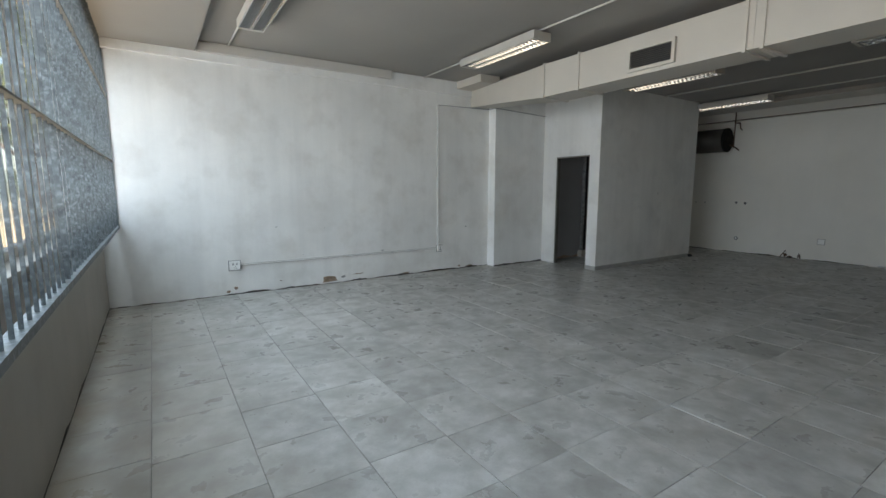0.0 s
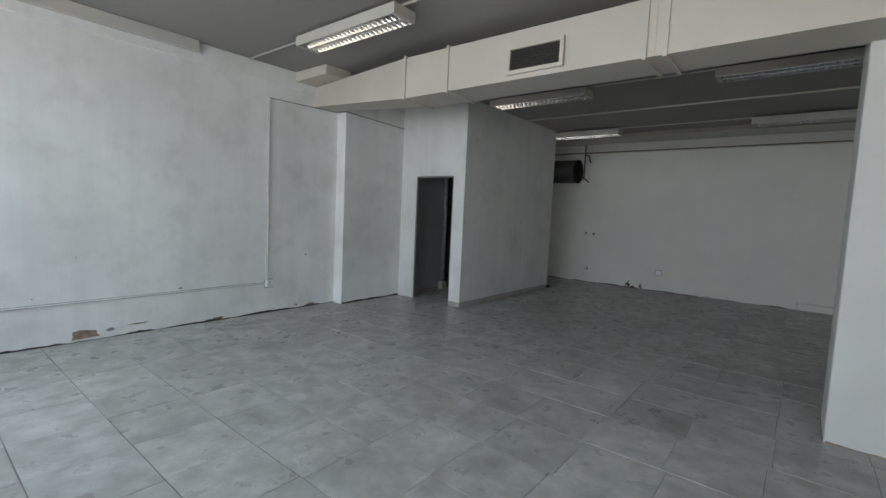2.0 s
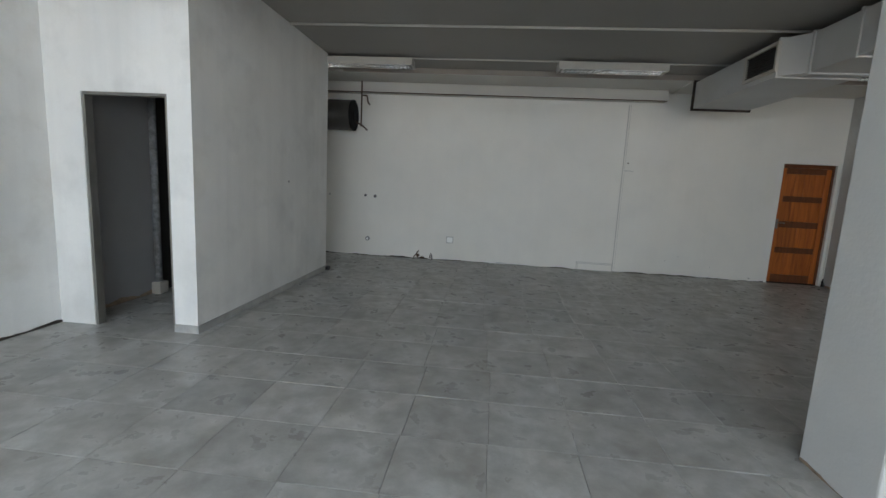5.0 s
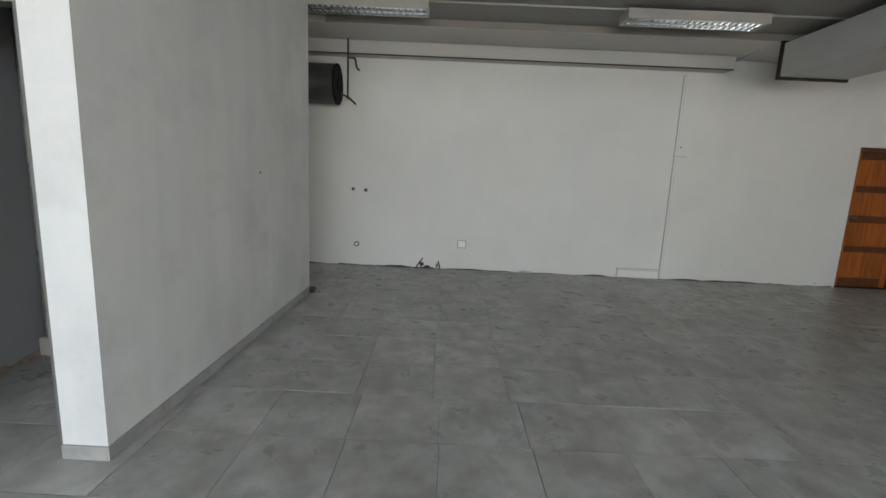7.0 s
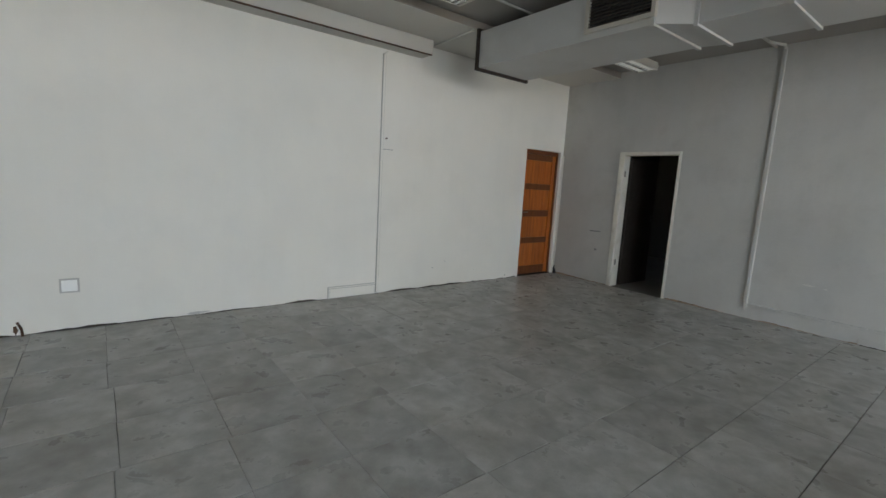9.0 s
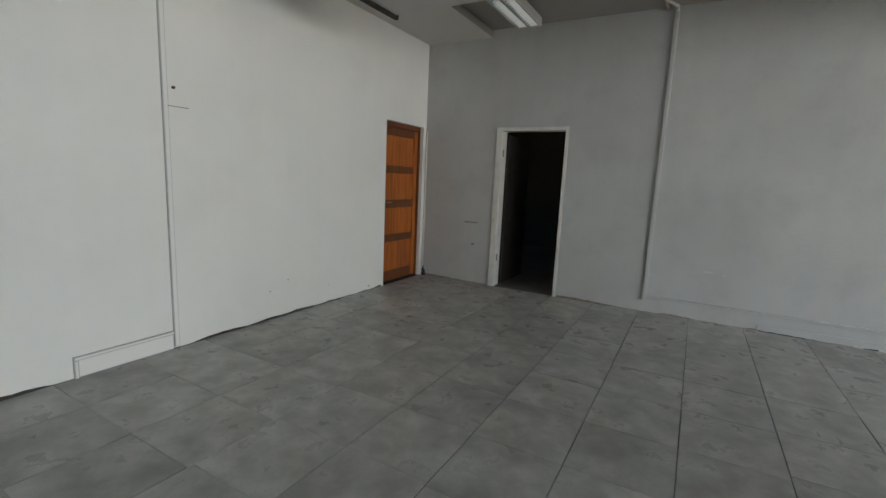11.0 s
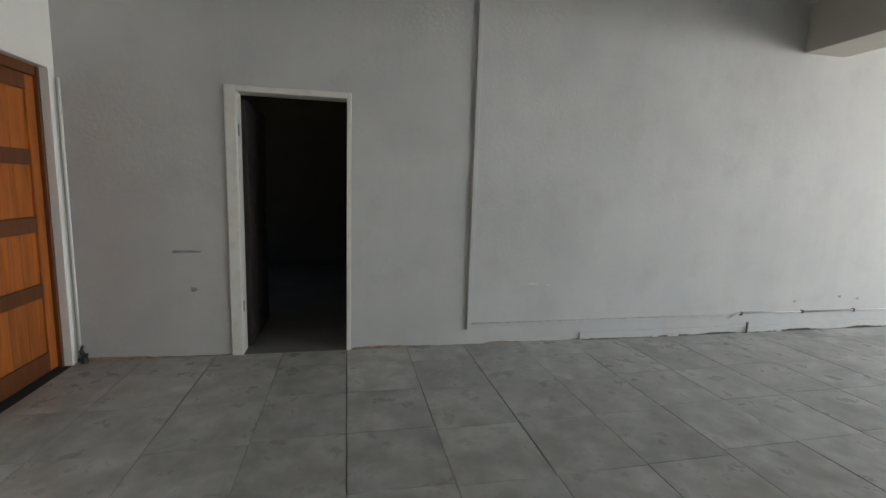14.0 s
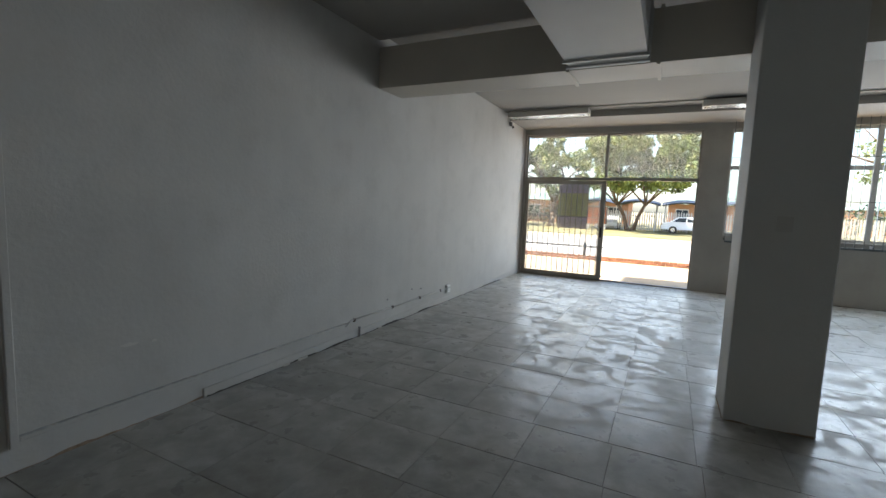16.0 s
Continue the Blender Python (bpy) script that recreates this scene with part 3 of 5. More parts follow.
def bar_panel(y0, y1, n):
    g = thing("burglar_bar_panel", (CX, (y0 + y1) / 2, CZ0), "galvanised steel burglar-bar panel in front of the window", "burglar bars", "burglar bar panels along the window")
    obs = []
    for y in ((y0 + 0.003, y1 - 0.009) if y1 > 7 else (y0 + 0.003,)):
        obs.append(boxes("post", M_GALV, None, (CX - 0.026, CX + 0.008, y, y + 0.006, CZ0 + 0.006, CZ1), label="wide galvanised flat"))
    for i in range(1, n):
        y = y0 + (y1 - y0) * i / n
        obs.append(boxes("bar", M_GALV, None, (CX - 0.012, CX + 0.002, y - 0.003, y + 0.003, CZ0 + 0.006, CZ1)))
    obs.append(boxes("bottom_rail", M_GALV, None, (CX - 0.04, CX + 0.02, y0, y1, CZ0, CZ0 + 0.006), (CX + 0.015, CX + 0.02, y0, y1, CZ0 - 0.03, CZ0)))
    for z in (1.85, 2.62):
        obs.append(boxes("rail", M_STEEL, None, (CX - 0.02, CX + 0.016, y0, y1, z - 0.005, z + 0.005)))
    obs.append(boxes("bracket", M_STEEL, None, (XD, CX - 0.036, y0 + 0.003, y0 + 0.009, CZ0 + 0.01, CZ0 + 0.05)))
    under(g, *obs)


for y0, y1, n in ((0.92, 1.73, 7), (1.73, 3.08, 11), (3.08, 4.43, 11), (4.43, 5.78, 11), (5.78, 7.04, 11)):
    bar_panel(y0, y1, n)


# ---- ducts ----
def collar(x0, x1, y0, y1, z0, z1, axis, at, w=0.03, proud=0.018, mat=None):
    bm = bmesh.new()
    if axis == "y":
        y0, y1 = at - w / 2, at + w / 2
        for d in ((x0 - proud, x0, y0, y1, z0 - proud, z1), (x1, x1 + proud, y0, y1, z0 - proud, z1), (x0, x1, y0, y1, z0 - proud, z0), (x0 - proud, x1 + proud, y0, y1, z1, z1 + proud)):
            box(bm, *d)
    else:
        x0, x1 = at - w / 2, at + w / 2
        for d in ((x0, x1, y0 - proud, y0, z0 - proud, z1), (x0, x1, y1, y1 + proud, z0 - proud, z1), (x0, x1, y0, y1, z0 - proud, z0), (x0, x1, y0 - proud, y1 + proud, z1, z1 + proud)):
            box(bm, *d)
    return part("flange", bm, mat or M_DUCT)


DX0, DX1, DZ0, DZ1 = 5.01, 5.50, 2.815, 3.265


def taper(bm, y0, y1, a, b):
    """A duct piece along y; a and b are its x0, x1, z0, z1 at both ends."""
    ring = [[bm.verts.new((x, y, z)) for x, z in ((d[0], d[2]), (d[1], d[2]), (d[1], d[3]), (d[0], d[3]))] for y, d in ((y0, a), (y1, b))]
    for i in range(4):
        bm.faces.new((ring[0][i], ring[0][(i + 1) % 4], ring[1][(i + 1) % 4], ring[1][i]))
    bm.faces.new(ring[0])
    bm.faces.new(ring[1])


def air_grille(name, axis, at, a0, a1, z0, z1, out):
    """A framed grille standing on a duct's side: axis is the side's normal, out its sign."""
    g = thing(name, (at, (a0 + a1) / 2, z0) if axis == "x" else ((a0 + a1) / 2, at, z0), "cream-framed air grille with dark louvre slats on the duct", "air grille", "air grilles on the ducts")

    def b(bm, d0, d1, u0, u1, v0, v1):
        lo, hi = sorted((at + out * d0, at + out * d1))
        if axis == "x":
            box(bm, lo, hi, u0, u1, v0, v1)
        else:
            box(bm, u0, u1, lo, hi, v0, v1)
    obs = []
    f = 0.035
    bm = bmesh.new()
    for d in ((0, 0.035, a0, a0 + f, z0, z1), (0, 0.035, a1 - f, a1, z0, z1), (0, 0.035, a0 + f, a1 - f, z0, z0 + f), (0, 0.035, a0 + f, a1 - f, z1 - f, z1)):
        b(bm, *d)
    obs.append(part("grille_frame", bm, M_DUCT))
    bm = bmesh.new()
    b(bm, 0.001, 0.004, a0 + f, a1 - f, z0 + f, z1 - f)
    obs.append(part("backing", bm, M_BLACK))
    n = 9
    for i in range(n):
        z = z0 + f + (z1 - z0 - 2 * f) * (i + 0.5) / n
        bm = bmesh.new()
        b(bm, 0.008, 0.026, a0 + f, a1 - f, z - 0.004, z + 0.003)
        obs.append(part("slat", bm, M_DARKGRILLE))
    for k in (0.33, 0.66):
        u = a0 + (a1 - a0) * k
        bm = bmesh.new()
        b(bm, 0.006, 0.012, u - 0.004, u + 0.004, z0 + f, z1 - f)
        obs.append(part("divider", bm, M_DARKGRILLE))
    under(g, *obs)


def ducts():
    d = thing("air_duct", (5.2, 1.5, DZ0), "cream-painted sheet-metal main air duct under the ceiling", "air duct")
    obs = []
    for y0, y1 in ((YB, -1.02), (-1.02, -0.26), (-0.26, 2.225), (2.225, 4.28), (4.28, 4.90)):
        obs.append(boxes("duct_section", M_DUCT, None, (DX0, DX1, y0, y1, DZ0, DZ1), bev=0.004))
    bm = bmesh.new()
    taper(bm, 4.90, YA, (DX0, DX1, DZ0, DZ1), (5.295, 5.62, 3.01, DZ1 + 0.02))
    obs.append(part("duct_section", bm, M_DUCT, label="tapering end section"))
    for y in (-1.02, -0.26, 2.15, 2.30, 4.28, 4.90):
        obs.append(collar(DX0, DX1, 0, 0, DZ0, DZ1, "y", y))
    under(d, *obs)
    b = thing("branch_duct", (8, -0.6, 2.82), "grey-white sheet-metal branch duct with an open end", "air duct")
    obs = []
    for x0, x1 in ((DX1 + 0.002, 5.75), (5.75, 7.96), (7.96, 8.57)):
        obs.append(boxes("duct_section", M_DUCT_GREY, None, (x0, x1, -1.0, -0.34, 2.82, 3.22), bev=0.004))
    # wide end section, open at its end
    bm = bmesh.new()
    ring = []
    for x, t in ((8.80, 0), (10.88, 0), (10.88, 0.006), (8.84, 0.006)):
        ring.append([bm.verts.new((x, y, z)) for y, z in ((-0.97 + t, 2.83 + t), (-0.16 - t, 2.83 + t), (-0.16 - t, 3.22 - t), (-0.97 + t, 3.22 - t))])
    for p, q in zip(ring, ring[1:]):
        for k in range(4):
            bm.faces.new((p[k], p[(k + 1) % 4], q[(k + 1) % 4], q[k]))
    obs.append(part("duct_section", bm, M_DUCT_GREY))
    bm = bmesh.new()
    vs0 = [bm.verts.new((8.57, y, z)) for y, z in ((-1.0, 2.82), (-0.34, 2.82), (-0.34, 3.22), (-1.0, 3.22))]
    vs1 = [bm.verts.new((8.80, y, z)) for y, z in ((-0.97, 2.83), (-0.16, 2.83), (-0.16, 3.22), (-0.97, 3.22))]
    for i in range(4):
        bm.faces.new((vs0[i], vs0[(i + 1) % 4], vs1[(i + 1) % 4], vs1[i]))
    obs.append(part("duct_section", bm, M_DUCT_GREY, label="short flared section"))
    for x in (5.60, 5.76, 7.96, 8.57):
        obs.append(collar(0, 0, -1.0, -0.34, 2.82, 3.22, "x", x, mat=M_DUCT_GREY))
    obs.append(collar(0, 0, -0.97, -0.16, 2.83, 3.22, "x", 8.82, mat=M_DUCT_GREY))
    bm = bmesh.new()
    for q in ((10.88, 10.915, -1.0, -0.96, 2.80, 3.25), (10.88, 10.915, -0.17, -0.13, 2.80, 3.25), (10.88, 10.915, -0.96, -0.17, 2.80, 2.84), (10.88, 10.915, -0.96, -0.17, 3.21, 3.25)):
        box(bm, *q)
    obs.append(part("end_frame", bm, M_RUST_DARK, label="rust-brown angle-iron frame"))
    under(b, *obs)
    air_grille("air_grille", "x", DX0, 2.97, 3.54, 2.86, 3.12, -1)
    air_grille("air_grille", "x", DX0, -0.11, 0.49, 2.89, 3.13, -1)
    air_grille("air_grille", "y", -0.158, 8.80, 9.45, 2.88, 3.20, 1)
    s = structure("duct_stub", M_DUCT, "small painted boxing beside the duct", (4.95, 5.36, 6.30, YA - 0.051, 3.29, CEIL - 0.002), bev=0.005, category="trim")


ducts()


# ---- strip lights ----
LW, LL, LH = 0.28, 1.52, 0.10


def ceiling_light():
    e = thing("ceiling_light", (0, 0, 0), "white fluorescent strip light with mirrored louvre, switched off", "ceiling light", "fluorescent ceiling lights")
    w, l, h = LW / 2, LL / 2, LH
    bm = bmesh.new()
    box(bm, -w, w, -l, l, h - 0.004, h)
    for s in (-1, 1):
        a, b = sorted((s * w, s * (w - 0.004)))
        box(bm, a, b, -l, l, 0, h - 0.004)
    housing = part("housing", bm, M_HOUSING, e)
    for s in (-1, 1):
        a, b = sorted((s * l, s * (l - 0.03)))
        boxes("end_cap", M_HOUSING, e, (-w + 0.004, w - 0.004, a, b, 0.0, h - 0.004), bev=0.002)
    bm = bmesh.new()
    for s in (-1, 1):
        # curved mirror side of each half, and the middle divider
        prof = [(0.008, 0.012), (0.02, 0.05), (0.045, 0.08), (0.07, 0.088), (0.095, 0.08), (0.12, 0.05), (0.130, 0.012)]
        rows = [[bm.verts.new((s * x, y, z)) for x, z in prof] for y in (-l + 0.03, l - 0.03)]
        for i in range(len(prof) - 1):
            bm.faces.new((rows[0][i], rows[0][i + 1], rows[1][i + 1], rows[1][i]))
    part("reflector", bm, M_ALU, e, "polished aluminium reflector", smooth=True)
    for s in (-1, 1):
        bm = bmesh.new()
        n = 22
        for i in range(n):
            y = -l + 0.06 + (2 * l - 0.12) * i / (n - 1)
            x0, x1 = sorted((s * 0.012, s * 0.128))
            q = [bm.verts.new(v) for v in ((x0, y - 0.016, 0.042), (x1, y - 0.016, 0.042), (x1, y, 0.002), (x0, y, 0.002), (x0, y + 0.016, 0.042), (x1, y + 0.016, 0.042))]
            bm.faces.new((q[0], q[1], q[2], q[3]))
            bm.faces.new((q[3], q[2], q[5], q[4]))
        box(bm, *sorted((s * 0.003, s * 0.012)), -l + 0.03, l - 0.03, 0.0, 0.03)
        box(bm, *sorted((s * 0.127, s * 0.135)), -l + 0.03, l - 0.03, 0.0, 0.03)
        part("louvre", bm, M_LOUVRE, e, "bright metal louvre blades")
        bm = bmesh.new()
        rod(bm, (s * 0.07, -l + 0.04, 0.062), (s * 0.07, l - 0.04, 0.062), 0.013, n=10)
        part("tube", bm, M_TUBE, e, smooth=True)
    return e


FRONT_Z, BACK_Z = 3.285, 3.20
light0 = ceiling_light()
spots = [(1.27, 5.01, FRONT_Z), (1.20, 1.05, FRONT_Z), (1.10, -2.28, FRONT_Z), (4.27, 4.97, FRONT_Z),
         (7.32, 4.41, BACK_Z), (7.32, 1.38, BACK_Z), (7.32, -2.25, BACK_Z), (10.32, 4.92, BACK_Z), (10.32, 1.26, BACK_Z), (10.32, -2.06, BACK_Z)]
light0.matrix_basis = pose(*spots[0])
lights = [light0] + [copy_thing(light0, pose(*s)) for s in spots[1:]]


def conduit(name, label, pts, r=0.011, mat=None, category="conduit"):
    """A pipe along straight runs with round bends at its corners."""
    bm = bmesh.new()
    for a, b in zip(pts, pts[1:]):
        rod(bm, a, b, r, n=8)
    for p in pts[1:-1]:
        bmesh.ops.create_uvsphere(bm, u_segments=8, v_segments=6, radius=r * 1.15, matrix=Matrix.Translation(p))
    return tagged(part(name, bm, mat or M_PVC, smooth=True), label, category)


for x, ya, yb in ((1.20, -3.0, YA - 0.06), (4.27, -3.1, YA - 0.06), (7.32, -3.1, 5.4), (10.32, -3.1, 5.44)):
    conduit("ceiling_conduit", "painted conduit feeding a row of ceiling lights", [(x, ya, (CEIL if x < 5 else CEIL_BACK) - 0.012), (x, yb, (CEIL if x < 5 else CEIL_BACK) - 0.012)], 0.012, M_SOFFIT)
conduit("ceiling_conduit", "painted conduit across the ceiling", [(8.9, YB + 0.02, CEIL_BACK - 0.014), (8.9, 5.45, CEIL_BACK - 0.014)], 0.016, M_SOFFIT)
for light, (x, y, z) in zip(lights, spots):
    for dy in (-0.5, 0.5):
        bm = bmesh.new()
        rod(bm, (x, y + dy, z + LH), (x, y + dy, CEIL if x < 5 else CEIL_BACK), 0.012, n=8)
        under(light, part("stem", bm, M_HOUSING))


# ---- doors ----
def panelled_door():
    d = thing("door_2", (XC + 0.08, (WY0 + WY1) / 2, 0), "closed varnished orange-brown panelled wooden door", "door")
    d["kind"] = "structure"
    x0, x1 = XC + 0.075, XC + 0.115
    y0, y1 = WY0 + 0.03, WY1 - 0.018
    obs = []
    sw = 0.085
    for a, b in ((y0, y0 + sw), (y1 - sw, y1)):
        obs.append(boxes("stile", M_WOOD, None, (x0, x1, a, b, 0.012, 2.06), bev=0.003))
    rails = [(0.012, 0.15), (0.55, 0.65), (1.01, 1.12), (1.47, 1.57), (1.96, 2.06)]
    for a, b in rails:
        obs.append(boxes("door_rail", M_WOOD_DARK, None, (x0 - 0.002, x1, y0 + sw, y1 - sw, a, b), bev=0.003, label="darker cross rail"))
    for (a, b), (c, e) in zip(rails, rails[1:]):
        w = (y1 - y0 - 2 * sw) / 4
        for k in range(4):
            obs.append(boxes("panel_board", M_WOOD, None, (x0 + 0.014, x1 - 0.008, y0 + sw + k * w + 0.001, y0 + sw + (k + 1) * w - 0.001, b, c), bev=0.003))
    bm = bmesh.new()
    yh = y1 - 0.05
    box(bm, x0 - 0.006, x0, yh - 0.02, yh + 0.02, 0.98, 1.16, bev=0.002)
    rod(bm, (x0 - 0.006, yh, 1.09), (x0 - 0.045, yh, 1.09), 0.008)
    rod(bm, (x0 - 0.045, yh + 0.005, 1.09), (x0 - 0.045, yh - 0.11, 1.09), 0.008)
    obs.append(part("door_handle", bm, M_STEEL, label="dull steel lever handle"))
    under(d, *obs)
    structure("door_frame_back", M_WOOD_DARK, "thin dark-stained timber door frame in the rear wall", (XC + 0.05, XC + 0.14, WY0, WY0 + 0.028, 0, WZ), (XC + 0.05, XC + 0.14, WY1 - 0.016, WY1, 0, WZ),
              (XC + 0.06, XC + 0.14, WY0 + 0.028, WY1 - 0.016, 2.064, WZ), bev=0.004, category="door frame")
    # Added, unseen: backing and recess floor that keep light from leaking round the door.
    structure("door_backing", M_DARKROOM, "unseen dark block added to stop light behind the wooden door", (XC + 0.16, XC + 0.22, WY0, WY1, -0.1, WZ), (XC, XC + 0.16, WY0, WY1, -0.1, -0.003), category="wall")


panelled_door()
frame_b = structure("door_frame_right", M_JAMB, "white painted timber frame of the open doorway, chipped",
    (DRX0 + 0.002, DRX0 + 0.038, YB - 0.15, YB + 0.02, 0, DRZ - 0.002), (DRX1 - 0.088, DRX1 - 0.002, YB - 0.15, YB + 0.02, 0, DRZ - 0.002),
    (DRX0 + 0.038, DRX1 - 0.088, YB - 0.15, YB + 0.02, DRZ - 0.05, DRZ - 0.002), bev=0.006, category="door frame")
for z in (0.35, 1.75):
    boxes("hinge", M_STEEL, frame_b, (DRX1 - 0.091, DRX1 - 0.0885, YB - 0.06, YB - 0.02, z, z + 0.09), bev=0.001)
boxes("strike_plate", M_STEEL, frame_b, (DRX0 + 0.0385, DRX0 + 0.041, YB - 0.09, YB - 0.06, 1.0, 1.12))
dark_leaf = thing("door_3", (DRX1 - 0.1, YB - 0.55, 0), "dark brown door leaf standing open into the store room", "door")
dark_leaf["kind"] = "structure"
under(dark_leaf, boxes("leaf", M_LEAF_DOOR, None, (DRX1 - 0.125, DRX1 - 0.085, YB - 1.0, YB - 0.16, 0.012, 2.04), bev=0.003),
      boxes("lock_plate", M_ALU, None, (DRX1 - 0.128, DRX1 - 0.1255, YB - 0.96, YB - 0.92, 0.98, 1.14), bev=0.001))
conduit("floor_pipe", "thin grey-white pipe up the wall corner", [(11.85, YB + 0.02, 0.09), (11.85, YB + 0.02, 2.08)], 0.010, M_PLASTER_C, "pipe")
bm = bmesh.new()
for p, q, pr in (((11.82, YB + 0.03, 0), (11.82, YB + 0.03, 0.05), 0.026), ((11.82, YB + 0.03, 0.05), (11.845, YB + 0.025, 0.10), 0.018), ((11.815, YB + 0.035, 0.045), (11.79, YB + 0.05, 0.075), 0.012), ((11.84, YB + 0.025, 0.10), (11.825, YB + 0.03, 0.135), 0.010)):
    rod(bm, p, q, pr, pr * 0.8, n=9)
tagged(part("drain_stub", bm, M_BLACK), "black broken pipe foot in the wall corner", "pipe")
frame_wc = structure("door_frame_partition", M_STEEL, "thin grey frame of the small room's open doorway",
    (PX0 + 0.01, PX0 + 0.09, WCY0, WCY0 + 0.025, 0, WCZ), (PX0 + 0.01, PX0 + 0.09, WCY1 - 0.025, WCY1, 0, WCZ), (PX0 + 0.01, PX0 + 0.09, WCY0 + 0.025, WCY1 - 0.025, WCZ - 0.025, WCZ), category="door frame")
conduit("waste_pipe", "pale upright waste pipe in the small room", [(8.22, YA2 - 0.06, 0.12), (8.22, YA2 - 0.06, 3.3)], 0.04, M_SCUFF, "pipe")
tagged(boxes("pipe_box", M_HOUSING, None, (8.15, 8.29, YA2 - 0.13, YA2 - 0.014, 0.0, 0.14), bev=0.01), "grubby cream boxed pipe foot on the floor", "pipe")


# ---- water heater ----
def heater():
    h = thing("water_heater", (11.5, 6.0, 2.4), "sooty dark brown horizontal water heater hung on the rear wall", "water heater")
    bm = bmesh.new()
    xc, zc, r = 11.55, 2.63, 0.27
    rod(bm, (xc, 5.48, zc), (xc, 6.75, zc), r, n=40)
    obs = [part("tank", bm, M_TANK, smooth=False)]
    for p in obs[0].data.polygons:
        p.use_smooth = len(p.vertices) == 4
    bm = bmesh.new()
    rod(bm, (xc, 5.455, zc), (xc, 5.48, zc), r * 1.02, n=40)
    obs.append(part("end_cap", bm, M_SOOT))
    bm = bmesh.new()
    rod(bm, (xc, 5.435, zc), (xc, 5.455, zc), 0.10, n=24)
    obs.append(part("element_cover", bm, M_SOOT))
    for y in (6.4,):
        obs.append(boxes("bracket", M_RUST, None, (XC - 0.012, XC - 0.002, y, y + 0.05, 2.35, 3.05), (XC - 0.34, XC - 0.012, y, y + 0.05, 2.345, 2.36), bev=0.002))
    bm = bmesh.new()
    for pts in (((11.57, 5.33, 3.0), (11.57, 5.23, 2.99), (11.57, 5.21, 2.87), (11.57, 5.17, 2.83)), ((11.60, 5.43, 2.52), (11.60, 5.31, 2.46), (11.60, 5.22, 2.38)), ((11.57, 5.33, 2.44), (11.57, 5.33, 3.245))):
        for a, b in zip(pts, pts[1:]):
            rod(bm, a, b, 0.014, n=8)
    obs.append(part("pipework", bm, M_RUST, label="rusted pipe stubs"))
    under(h, *obs)


heater()


# ---- wall fittings ----
def socket(at, normal, w=0.12, h=0.12, d=0.04, switches=2, label="white plastic wall socket"):
    s = thing("wall_socket", at, label, "socket", "wall sockets")
    n = Vector(normal)
    u = Vector((0, 0, 1)).cross(n)
    m = Matrix((( u.x, n.x, 0, at[0]), (u.y, n.y, 0, at[1]), (0, 0, 1, at[2]), (0, 0, 0, 1)))
    s.matrix_basis = m
    # Grey plate paints in the shadow outline round the socket box.
    boxes("grubby_edge", M_SCUFF, s, (-w / 2 - 0.01, w / 2 + 0.01, 0, 0.003, -0.013, h + 0.008), label="grey outline for the shadow round the box")
    boxes("back_box", M_PVC, s, (-w / 2, w / 2, 0, d * 0.75, 0, h), bev=0.004)
    boxes("face_plate", M_PVC, s, (-w / 2 + 0.004, w / 2 - 0.004, d * 0.75, d, 0.004, h - 0.004), bev=0.003)
    for i in range(switches):
        x = (-0.5 + (i + 0.5) / switches) * w * 0.7
        boxes("switch", M_SCUFF, s, (x - 0.009, x + 0.009, d, d + 0.004, h * 0.58, h * 0.78), bev=0.001)
    for dx, dz in ((0, 0.36), (-0.016, 0.2), (0.016, 0.2)):
        boxes("pin_hole", M_BLACK, s, (dx - 0.004, dx + 0.004, d, d + 0.0015, h * dz, h * dz + 0.012))
    return s


def trunking(label, mat, face, *runs, edge=None):
    """Cable trunking on a wall: for each run a channel and a narrower snap-on cover; face is the axis and sign it looks
    along. edge darkens the channel to paint in a shadow line beside the cover.
    """
    x0, x1, y0, y1, z0, z1 = runs[0]
    t = thing("cable_trunking", ((x0 + x1) / 2, (y0 + y1) / 2, z0), label, "trunking")
    for x0, x1, y0, y1, z0, z1 in runs:
        ch = boxes("channel", edge or mat, None, (x0, x1, y0, y1, z0, z1), bev=0.002)
        e, d = (0.006 if edge else 0.003), 0.004
        if face == "y":
            c = (x0 + e, x1 - e, y1, y1 + d, z0 + e, z1 - e)
        elif face == "-y":
            c = (x0 + e, x1 - e, y0 - d, y0, z0 + e, z1 - e)
        else:
            c = (x0 - d, x0, y0 + e, y1 - e, z0 + e, z1 - e)
        under(t, ch, boxes("cover", mat, None, c, bev=0.0015))


socket((1.12, YA, 0.36), (0, -1, 0), 0.145, 0.13)
socket((4.60, YA, 0.37), (0, -1, 0), 0.105, 0.105, switches=1, label="small white plastic conduit box")
socket((3.50, YB, 0.14), (0, 1, 0), 0.11, 0.12, label="white plastic wall socket on a conduit near the floor")
trunking("white plastic trunking between two sockets", M_PVC, "-y", (1.19, 4.55, YA - 0.016, YA, 0.415, 0.44), edge=M_SKIRT)
trunking("upright white plastic trunking above a conduit box", M_PVC, "-y", (4.555, 4.59, YA - 0.02, YA, 0.475, 2.98), edge=M_MARK)
conduit("wall_cable", "grey cable clipped along the wall top", [(4.57, YA - 0.008, 2.985), (STEP_X - 0.008, YA - 0.008, 3.01), (STEP_X - 0.008, YA2 - 0.008, 3.01), (PX0, YA2 - 0.008, 2.96)], 0.007, M_SCUFF, "cable")
trunking("upright grey-painted cable trunking on the grey wall", M_PLASTER_GREY, "y", (8.785, 8.825, YB, YB + 0.028, 0.145, 3.30))
